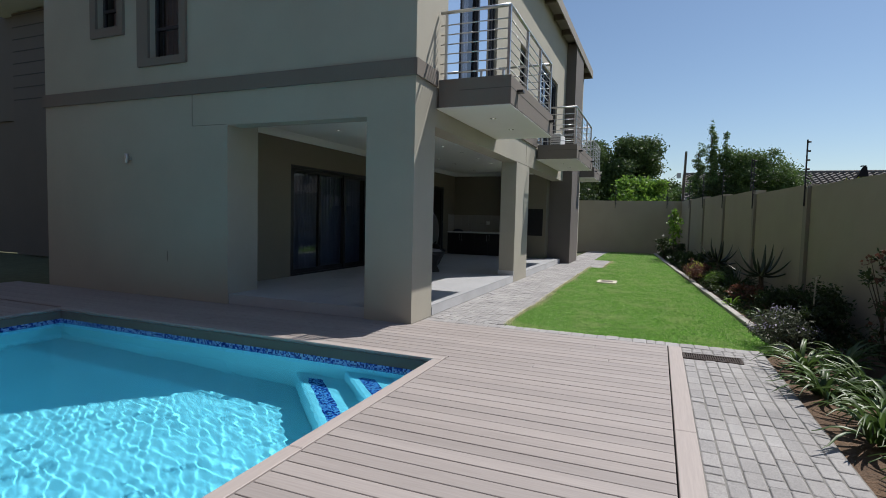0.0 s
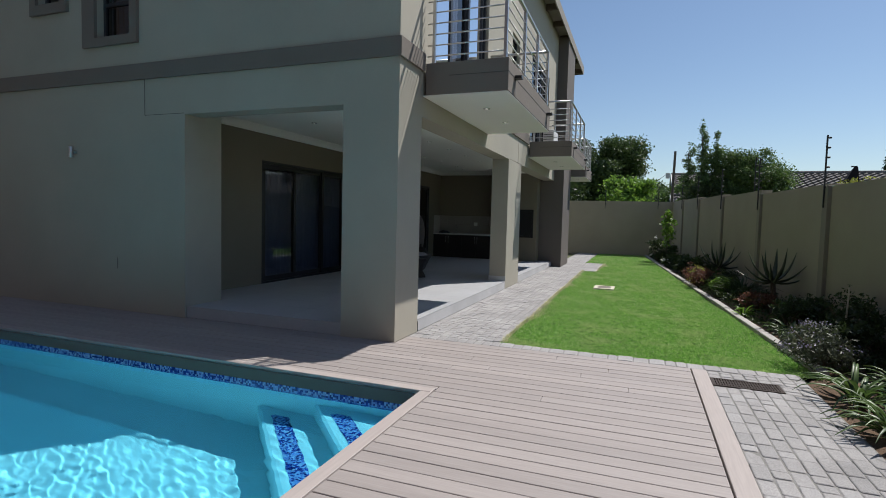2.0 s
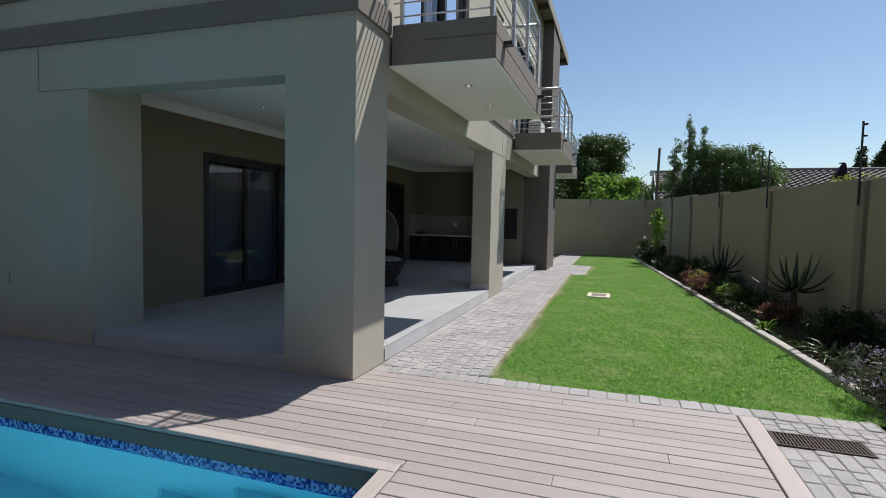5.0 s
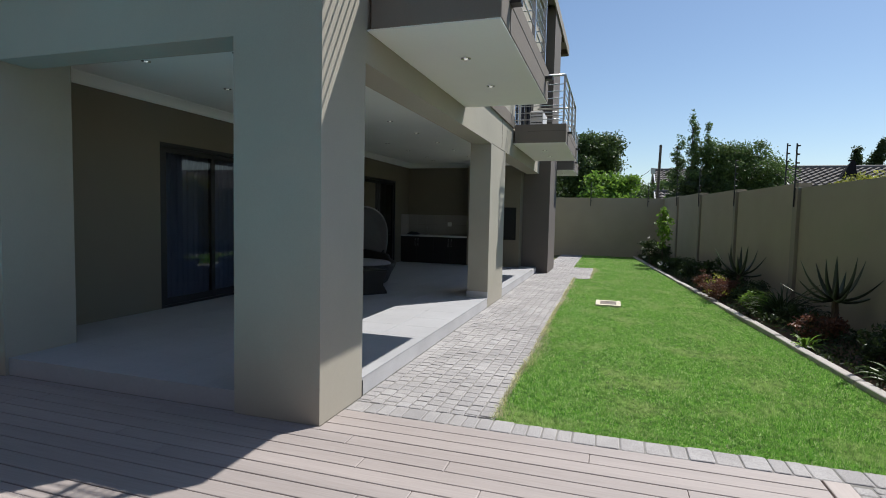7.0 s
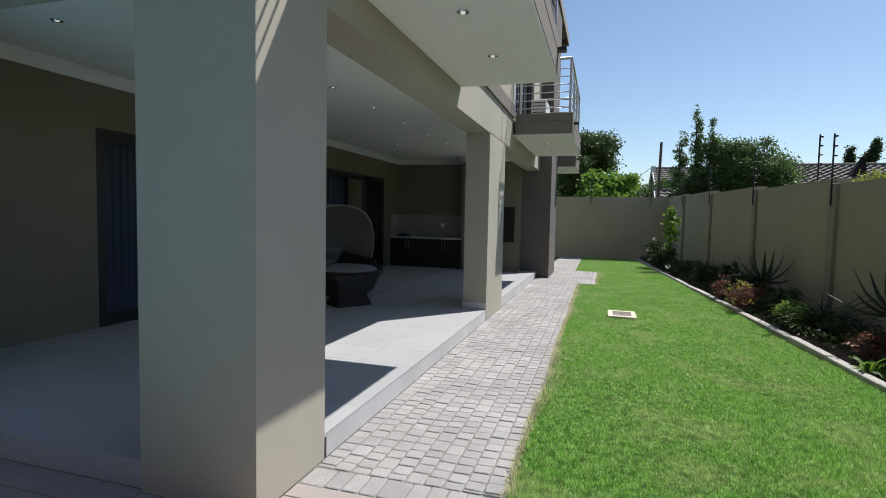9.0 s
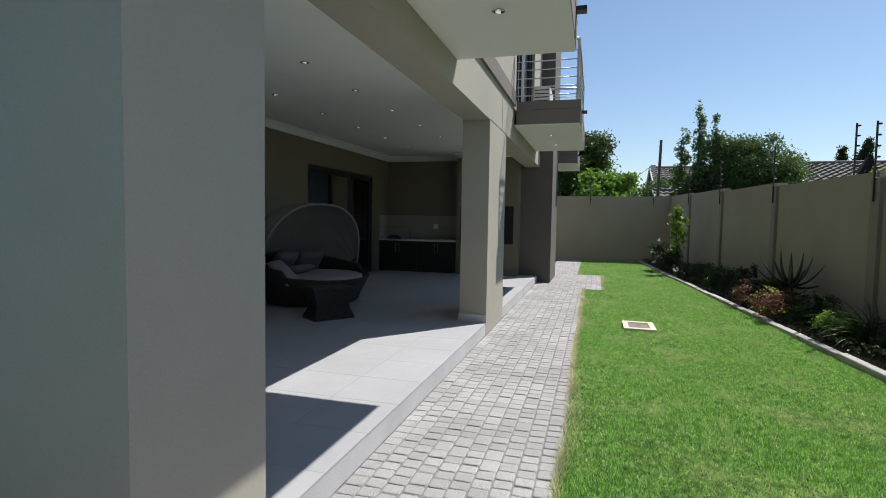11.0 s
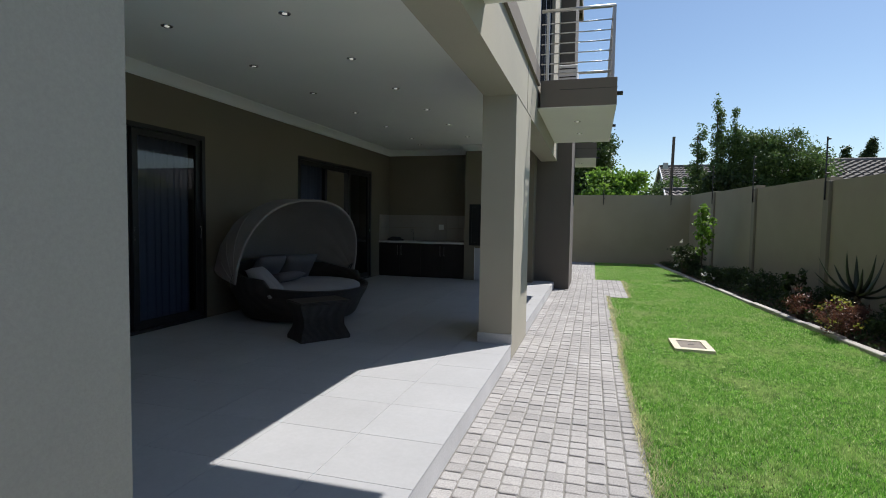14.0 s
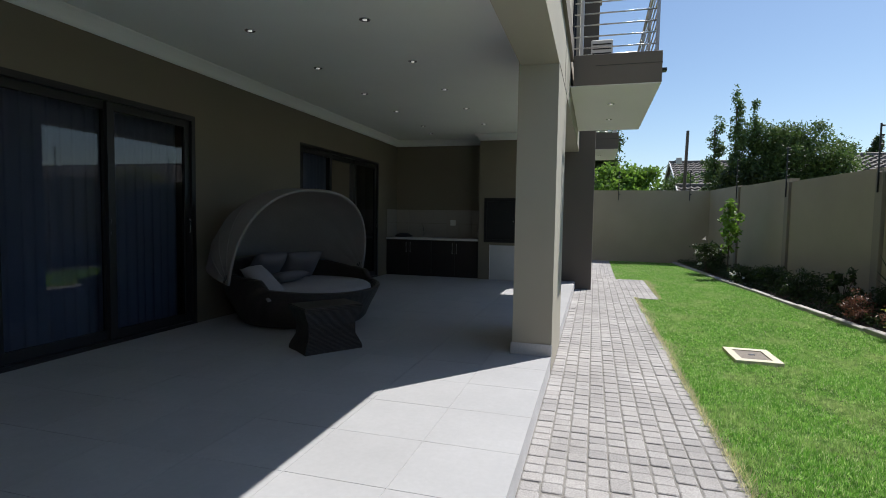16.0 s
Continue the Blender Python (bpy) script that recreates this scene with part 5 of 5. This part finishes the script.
def tree(at, blobs, n, length, width, mat, label, trunk_h, r=0.16, spread=0.3, name="tree", shell=0.5, limbs=True, clump=28):
    t = thing(name, (*at, -0.06), label, "tree", "trees beyond the wall")
    bm = bmesh.new()
    tube(bm, [(0, 0, 0), (0.05, 0.03, trunk_h * 0.5), (0, 0, trunk_h)], [r, r * 0.8, r * 0.6], 9)
    part("trunk", bm, BARK, t)
    if limbs:
        for b in blobs[:9]:
            bm = bmesh.new()
            tip = Vector(b[:3])
            mid = Vector((tip.x * 0.45, tip.y * 0.45, trunk_h + (tip.z - trunk_h) * 0.4))
            tube(bm, [(0, 0, trunk_h * 0.9), mid, tip + Vector((0, 0, b[5] * 0.5))], [r * 0.5, r * 0.35, r * 0.08], 6)
            part("limb", bm, BARK, t)
    leaf_cloud("crown", blobs, n, length, width, mat, t, 0.2, spread, shell, "", clump)
    return t


def egg_group(n, rx, ry, z0, z1, r0, r1):
    out = []
    for k in range(n):
        a, q = k * 2.4, math.sqrt((k + 0.5) / n)
        z = z0 + (z1 - z0) * prng.uniform(0, 1)
        s = prng.uniform(r0, r1)
        k2 = 1 - 0.35 * (z - z0) / max(0.1, z1 - z0)
        out.append((math.cos(a) * rx * q * k2, math.sin(a) * ry * q * k2, z, s, s, s * 0.85))
    return out


tree((-4.8, 75), egg_group(44, 6.4, 5.5, 3.6, 11.6, 1.2, 2.2), 80000, 0.34, 0.2, LEAF_TREE, "large dense dark green tree far beyond the garden wall", 5.0, 0.45, 0.42, "tree", 0.35)
tree((-9.5, 47), egg_group(14, 4.2, 3.6, 3.0, 7.4, 1.3, 1.9), 14000, 0.32, 0.17, LEAF_DARK, "large dense dark green tree behind the house", 3.2, 0.3, 0.38)
tree((-1.2, 35.5), egg_group(16, 1.9, 1.4, 1.9, 4.3, 0.3, 0.65), 7000, 0.22, 0.14, LEAF_BRIGHT, "bright light green bushy tree beyond the wall", 2.0, 0.12, 0.22)
tree((1.2, 37.5), egg_group(6, 1.1, 1.0, 2.0, 3.6, 0.5, 0.8), 4500, 0.17, 0.10, LEAF_MID, "green bushy tree beyond the wall", 1.8, 0.12, 0.22)


LEAF_OLIVE = leaf_mat("olive_green_leaf", (0.12, 0.20, 0.065))


def spire(at, h, r, n, label, leaf=0.085, mat=None, lean=0.12):
    blobs = []
    for k in range(22):
        u = k / 21
        w = r * (1 - u) ** 0.7 * (0.85 + 0.22 * math.sin(k * 2.1)) + r * 0.12
        blobs.append((prng.uniform(-0.25, 0.25) * r + lean * u * r, prng.uniform(-0.25, 0.25) * r, h * (0.22 + 0.76 * u), w, w, h * 0.045))
    return tree(at, blobs, n * 3, leaf, leaf * 0.6, mat or LEAF_OLIVE, label, h * 0.9, 0.05, leaf * 0.7, "tree", 0.05, False, 18)


spire((1.75, 29.8), 5.62, 0.62, 4200, "narrow upright dark green tree beyond the wall")
spire((2.25, 28.8), 6.4, 0.60, 5200, "tall narrow pointed tree beyond the wall")
spire((2.9, 28.9), 5.95, 0.40, 3200, "tall thin sparse tree beyond the wall")
tree((3.5, 29.2), egg_group(14, 0.95, 0.9, 2.0, 4.8, 0.42, 0.68), 24000, 0.10, 0.055, LEAF_OLIVE, "dense dark green tree beyond the wall", 2.4, 0.14, 0.13)
tree((4.1, 29.0), egg_group(16, 1.0, 0.9, 2.2, 4.85, 0.4, 0.65), 22000, 0.10, 0.05, LEAF_MID, "airy green tree with small leaves beyond the wall", 2.6, 0.12, 0.13)
tree((5.25, 28.5), egg_group(9, 0.7, 0.7, 2.2, 4.3, 0.3, 0.5), 6500, 0.11, 0.05, LEAF_MID, "sparse airy tree beyond the wall", 2.6, 0.1, 0.2)
tree((2.6, 28.6), egg_group(7, 0.9, 0.7, 1.8, 3.3, 0.45, 0.7), 5200, 0.13, 0.075, LEAF_DARK, "dark bushy shrub-tree behind the wall", 1.6, 0.1, 0.18)
tree((4.6, 28.4), egg_group(9, 1.5, 0.7, 2.0, 3.6, 0.45, 0.7), 6000, 0.13, 0.075, LEAF_MID, "green hedge-like tree behind the wall", 1.6, 0.1, 0.18)
tree((7.2, 25.0), egg_group(6, 1.0, 0.8, 2.2, 3.1, 0.35, 0.5), 2600, 0.15, 0.06, LEAF_YELLOW, "yellow-green bush showing above the wall", 1.6, 0.08, 0.16)
spire((45.2, 129), 17.2, 2.2, 9000, "dark distant conifer on the skyline", 0.4, LEAF_DARK)
spire((46.7, 124), 18.0, 2.6, 12000, "broad dark distant conifer on the skyline", 0.4, LEAF_DARK)
tree((27.5, 62), egg_group(9, 3.5, 3.0, 4.0, 8.6, 1.2, 1.8), 5000, 0.4, 0.2, LEAF_MID, "distant green tree on the skyline", 3.5, 0.3, 0.4)

# leaning service pole behind the back wall
t = thing("utility_pole", (1.2, 33.4, -0.06), "dark wooden utility pole with a small box", "utility pole")
bm = bmesh.new()
bar(bm, (0, 0, 0), (0.12, 0, 5.62), 0.085, 0.065, 12)
part("pole", bm, DARK_TIMBER, t)
boxes("junction_box", [(-0.32, -0.10, -0.1, 0.1, 4.1, 4.4)], WHITE_METAL, t, "", 0.01)
bm = bmesh.new()
tube(bm, [(-0.2, 0, 4.4), (-0.9, 1.0, 3.9), (-2.2, 3.0, 3.4)], 0.012, 5)
part("cable", bm, BLACK_ALU, t)


def tiled_slope(name, parent, x0, x1, eave, ridge, row=0.34, col=0.30):
    """One roof slope of rows of curved tiles between the eave line (y, z) and the ridge line (y, z)."""
    (ya, za), (yb, zb) = eave, ridge
    L = math.hypot(yb - ya, zb - za)
    rows, cols = max(2, int(L / row)), int((x1 - x0) / col)
    up = Vector((0, -(zb - za), (yb - ya))) / L
    if up.z < 0:
        up = -up
    verts, faces = [], []
    for r in range(rows):
        for e, lift in ((0, 0.06), (1, 0.0)):
            u = (r + e) / rows
            for c2 in range(cols * 4 + 1):
                p = Vector((x0 + (x1 - x0) * c2 / (cols * 4), ya + (yb - ya) * u, za + (zb - za) * u))
                p += up * (lift + 0.035 * math.sin(c2 / 4 * math.tau))
                verts.append(p[:])
        base = r * 2 * (cols * 4 + 1)
        w = cols * 4 + 1
        for c2 in range(w - 1):
            faces.append((base + c2, base + c2 + 1, base + w + c2 + 1, base + w + c2))
            if r:
                faces.append((base - w + c2, base - w + c2 + 1, base + c2 + 1, base + c2))
    me = bpy.data.meshes.new(name)
    me.from_pydata(verts, [], faces)
    me.materials.append(ROOF_TILE)
    ob = new(name, me)
    ob.parent = parent
    return ob


PALE_WALL = surface("pale_house_wall", (0.62, 0.60, 0.56), rough=0.9, bump=0.1)


def house(at, x0, x1, y0, y1, eave_z, ridge_z, label):
    t = thing("house", (*at, -0.06), label, "house", "neighbouring houses")
    ym = (y0 + y1) / 2
    boxes("wall", [(x0 + 0.2, x1 - 0.2, y0 + 0.4, y1 - 0.4, 0, eave_z)], PALE_WALL, t, "pale plastered walls")
    for x in (x0 + 0.2, x1 - 0.4):
        bm = bmesh.new()
        pts = [(y0 + 0.4, eave_z + 0.001), (y1 - 0.4, eave_z + 0.001), (ym, ridge_z - 0.16)]
        a = [bm.verts.new((x, y, z)) for y, z in pts]
        c2 = [bm.verts.new((x + 0.2, y, z)) for y, z in pts]
        bm.faces.new(a)
        bm.faces.new(c2[::-1])
        for i in range(3):
            bm.faces.new((a[i], a[(i + 1) % 3], c2[(i + 1) % 3], c2[i]))
        part("gable", bm, PALE_WALL, t, "pale gable wall")
    r = tiled_slope("roof_slope", t, x0, x1, (y0, eave_z - 0.05), (ym, ridge_z))
    tiled_slope("roof_slope", t, x0, x1, (y1, eave_z - 0.05), (ym, ridge_z))
    bm = bmesh.new()
    tube(bm, [(x0, ym, ridge_z + 0.02), (x1, ym, ridge_z + 0.02)], 0.11, 8)
    part("ridge", bm, ROOF_TILE, t, "dark ridge tiles")
    for y in (y0, y1):
        bm = bmesh.new()
        tube(bm, [(x0 + 0.02, y, eave_z - 0.02), (x0 + 0.02, ym, ridge_z + 0.03)], 0.05, 6)
        part("barge_board", bm, WHITE_METAL, t, "white barge board")
    return t


house((5.4, 41), -3.9, 4.0, -4.4, 4.4, 2.9, 4.95, "pale gabled neighbouring house with a dark tiled roof")
house((3.5, 36.5), -2.2, 1.6, -2.0, 2.0, 2.2, 3.3, "low pale outbuilding with a dark tiled roof")
h2 = house((14.3, 32.0), -8.2, 8.0, -4.0, 4.0, 2.9, 4.22, "long low neighbouring house with a dark tiled roof")
t = thing("chimney", (8.62, 30.25, 3.55), "dark pointed roof cowl standing on the tiled roof", "chimney")
bm = bmesh.new()
base = [bm.verts.new(p) for p in ((-0.28, -0.25, 0), (0.3, -0.25, 0), (0.3, 0.25, 0), (-0.28, 0.25, 0))]
top = [bm.verts.new(p) for p in ((0.14, -0.08, 0.74), (0.26, -0.08, 0.74), (0.26, 0.08, 0.74), (0.14, 0.08, 0.74))]
bm.faces.new(base[::-1])
bm.faces.new(top)
for i in range(4):
    bm.faces.new((base[i], base[(i + 1) % 4], top[(i + 1) % 4], top[i]))
COWL = surface("weathered_dark_metal", (0.022, 0.019, 0.02), rough=0.85, spec=0.15, bump=0.1)
part("cowl", bm, COWL, t)
boxes("cap", [(0.03, 0.24, -0.06, 0.06, 0.741, 0.79)], COWL, t)


# ---------------------------------------------------------------- floor pieces
def chamfer_block(name, sx, sy, h, c, material):
    """A block with its top edges taken off: 10 faces, no bottom."""
    bm = bmesh.new()
    lo = [bm.verts.new((x, y, -h)) for x, y in ((0, 0), (sx, 0), (sx, sy), (0, sy))]
    mid = [bm.verts.new((x, y, -c)) for x, y in ((0, 0), (sx, 0), (sx, sy), (0, sy))]
    hi = [bm.verts.new((x, y, 0)) for x, y in ((c, c), (sx - c, c), (sx - c, sy - c), (c, sy - c))]
    bm.faces.new(hi)
    for a, b in ((lo, mid), (mid, hi)):
        for i in range(4):
            bm.faces.new((a[i], a[(i + 1) % 4], b[(i + 1) % 4], b[i]))
    return mesh_of(name, bm, material)


# patio tiles
floor = tagged(new("floor"), "large pale grey porcelain floor tiles on the patio", "floor", kind="structure")
T = 0.535
tile_mesh = chamfer_block("tile", T - 0.0025, T - 0.0025, 0.0125, 0.0007, TILE)


def lay_tile(x0, x1, y0, y1):
    if x1 - x0 < 0.03 or y1 - y0 < 0.03:
        return
    ob = new("tile", tile_mesh)
    ob.parent = floor
    ob.matrix_basis = Matrix.LocRotScale((x0, y0, FLOOR + random.uniform(-0.0004, 0.0004)), None, ((x1 - x0) / T, (y1 - y0) / T, 1))


x_edges = [-3.009]
while x_edges[-1] > INWALL:
    x_edges.append(max(INWALL, x_edges[-1] - T))
y_edges = [6.40, 7.03] + [7.03 + T * k * 1.0 - 0.02 for k in range(1, 21)] + [18.09]
for ya, yb in zip(y_edges, y_edges[1:]):
    for xb, xa in zip(x_edges, x_edges[1:]):
        a, b = xa, xb
        if yb <= 7.04:
            a, b = max(xa, -6.24), min(xb, -3.747)
            if b - a < 0.03:
                continue
            lay_tile(a, b, ya, yb)
            continue
        if ya < 13.0 and yb > 11.75:
            if xb > -3.38:
                if ya < 11.75:
                    lay_tile(a, b, ya, 11.745)
                b = min(b, -3.38)
                if b - a > 0.03:
                    lay_tile(a, b, max(ya, 11.747), min(yb, 13.0))
                if yb > 13.0:
                    lay_tile(a, xb, 13.002, yb)
                if ya < 11.75:
                    continue
                continue
        if yb > 17.9 and xb > -3.44:
            continue
        if yb > 17.45 and xb > -4.93:
            continue
        lay_tile(a, b, ya, yb)

# deck boards
deck = tagged(new("deck"), "grey-brown composite timber pool deck laid in long boards", "deck", kind="structure")
walls("deck_base", [(-11.6, -2.95, 5.01, 6.35, -0.045, -0.03), (-2.95, 0.31, 5.01, 6.715, -0.045, -0.03), (-1.955, 0.31, -4.2, 5.01, -0.045, -0.03), (-11.6, -8.06, -4.2, 5.01, -0.045, -0.03)], DECK_UNDER, "dark bearers under the deck", "deck")
PITCH, GAP = 0.1374, 0.0075
board_mesh = chamfer_block("board", 1.0, PITCH - GAP, 0.025, 0.003, DECK)
half_mesh = chamfer_block("board", 1.0, 0.058, 0.025, 0.003, DECK)


def lay_boards(x0, x1, y, mesh, seed):
    r = random.Random(seed)
    x = x0
    while x1 - x > 0.01:
        L = r.uniform(1.6, 3.6)
        if x1 - x - L < 0.5:
            L = x1 - x
        ob = new("board", mesh)
        ob.parent = deck
        ob.matrix_basis = Matrix.LocRotScale((x, y, r.uniform(-0.0012, 0.0008)), None, (L - 0.003, 1, 1))
        x += L


for k in range(80):
    y1 = 6.715 - k * PITCH
    y0 = y1 - PITCH + GAP
    if y0 < -4.2:
        break
    if y1 > 6.36:
        lay_boards(-3.007, 0.195, y0, board_mesh, k)
    elif y0 > 5.0:
        lay_boards(-11.6, 0.195, y0, board_mesh, k)
    elif y1 > 5.02:
        lay_boards(-1.945, 0.195, y0, board_mesh, k)
        lay_boards(-11.6, -1.95, 5.008, half_mesh, k + 500)
    else:
        lay_boards(-1.945, 0.195, y0, board_mesh, k)
        lay_boards(-11.6, -8.06, y0, board_mesh, k + 900)
# the strip against the house front between the last full row and the wall
lay_boards(-11.6, -6.25, 6.305, chamfer_block("board", 1.0, 0.048, 0.025, 0.003, DECK), 301)
lay_boards(-6.25, -3.74, 6.305, chamfer_block("board", 1.0, 0.078, 0.025, 0.003, DECK), 302)
lay_boards(-3.74, -2.985, 6.305, chamfer_block("board", 1.0, 0.048, 0.025, 0.003, DECK), 303)
edge_mesh = chamfer_block("border_board", 0.105, 1.0, 0.028, 0.004, DECK_EDGE)
border = tagged(new("deck_border"), "smooth border boards along the deck and pool edge", "deck", kind="structure")


def lay_edge(x, y0, y1, n, z=0.004, turn=0):
    for k in range(n):
        a, b = y0 + (y1 - y0) * k / n, y0 + (y1 - y0) * (k + 1) / n
        ob = new("border_board", edge_mesh)
        ob.parent = border
        if turn:
            ob.matrix_basis = Matrix.LocRotScale((a, x, z), Euler((0, 0, -math.pi / 2)), (1, b - a - 0.003, 1))
        else:
            ob.matrix_basis = Matrix.LocRotScale((x, a, z), None, (1, b - a - 0.003, 1))


lay_edge(-2.058, -4.2, 4.90, 4)
lay_edge(5.004, -8.06, -1.955, 3, 0.004, 1)
lay_edge(-8.058, -4.2, 4.90, 4)
edge_mesh = chamfer_block("border_board", 0.138, 1.0, 0.028, 0.004, DECK_EDGE)
lay_edge(0.203, -4.2, 6.715, 4)

# pavers
paving = tagged(new("pavement"), "grey tumbled concrete block paving beside the lawn", "pavement", kind="structure")
walls("paver_bed", [(-3.016, -1.85, 6.72, 20.2, -0.05, -0.007), (-3.016, -2.125, 20.2, 26.1, -0.05, -0.007), (-1.85, -1.51, 17.05, 20.2, -0.05, -0.007), (-1.85, 1.2, 6.72, 6.935, -0.05, -0.007), (0.927, 1.2, -4.2, 6.72, -0.05, -0.007), (0.315, 0.927, -4.2, 6.192, -0.05, -0.007), (0.315, 0.927, 6.448, 6.72, -0.05, -0.007)], JOINT_SAND, "sand bed under the paving", "pavement")
blocks = []
r = random.Random(77)


def columns(x0, n, w, y0, y1, lengths=(0.100, 0.102, 0.105, 0.105, 0.108, 0.108, 0.112, 0.15)):
    for c2 in range(n):
        y = y0 - r.uniform(0, 0.08)
        while y < y1 - 0.03:
            L = r.choice(lengths)
            a, b = max(y, y0), min(y + L, y1)
            if b - a > 0.03:
                blocks.append((x0 + c2 * w, x0 + (c2 + 1) * w, a, b))
            y += L


columns(-3.014, 10, 0.1149, 6.935, 20.2)
columns(-3.014, 8, 0.1085, 20.2, 26.09)
columns(-1.865, 3, 0.117, 17.05, 20.2)
columns(0.344, 8, 0.106, -4.2, 6.19, (0.105, 0.2, 0.205, 0.21))
columns(0.93, 2, 0.13, 6.19, 6.45)
columns(0.344, 8, 0.106, 6.452, 6.722)
x = -3.008
while x < 1.19:
    w = r.choice((0.105, 0.105, 0.16))
    blocks.append((x, min(x + w, 1.195), 6.727, 6.932))
    x += w
G = 0.0045


def paver_rank(b):
    return abs((b[0] + b[1]) / 2 + 2.2) * 0.6 + abs((b[2] + b[3]) / 2 - 8.6)




def tumbled(xa, xb, ya, yb, z, c, cut, tilt=(0.0, 0.0)):
    """Vertices and faces of a worn paving block with its corners and upper edges rounded off."""
    verts = []
    for inset, zz in ((0.0, -0.04), (0.0, -c), (c * 0.35, -c * 0.35), (c, 0.0)):
        x0, x1, y0, y1, k = xa + inset, xb - inset, ya + inset, yb - inset, cut
        for x, y in ((x0 + k, y0), (x1 - k, y0), (x1, y0 + k), (x1, y1 - k), (x1 - k, y1), (x0 + k, y1), (x0, y1 - k), (x0, y0 + k)):
            verts.append((x, y, z + zz + tilt[0] * (x - xa) + tilt[1] * (y - ya)))
    faces = [tuple(range(24, 32))]
    for r0 in (0, 8, 16):
        for i in range(8):
            faces.append((r0 + i, r0 + (i + 1) % 8, r0 + 8 + (i + 1) % 8, r0 + 8 + i))
    return verts, faces


blocks.sort(key=paver_rank)
sizes = {}
rest = []
for i, (xa, xb, ya, yb) in enumerate(blocks):
    key = (round(xb - xa, 3), round(yb - ya, 2))
    z = random.uniform(-0.003, 0.002)
    if i < 300:
        if key not in sizes:
            pv, pf = tumbled(0, key[0] - G, 0, key[1] - G, 0, 0.009, 0.011)
            sizes[key] = bpy.data.meshes.new("paver")
            sizes[key].from_pydata(pv, [], pf)
            sizes[key].materials.append(PAVER)
        ob = new("paver", sizes[key])
        ob.parent = paving
        ob.matrix_basis = pose(xa + G / 2, ya + G / 2, z, random.uniform(-1.3, 1.3), random.uniform(-1.3, 1.3), random.uniform(-1.5, 1.5))
    else:
        rest.append((xa + G / 2 + random.uniform(-0.001, 0.001), xb - G / 2, ya + G / 2, yb - G / 2 + random.uniform(-0.001, 0.001), z))
verts, faces = [], []
for xa, xb, ya, yb, z in rest:
    n0 = len(verts)
    pv, pf = tumbled(xa, xb, ya, yb, z, 0.009, 0.011, (random.uniform(-0.02, 0.02), random.uniform(-0.02, 0.02)))
    verts += pv
    faces += [tuple(n0 + i for i in f) for f in pf]
me = bpy.data.meshes.new("paver_field")
me.from_pydata(verts, [], faces)
me.materials.append(PAVER_J)
ob = new("paver_field", me)
ob.parent = paving
tagged(ob, kind="stuff")
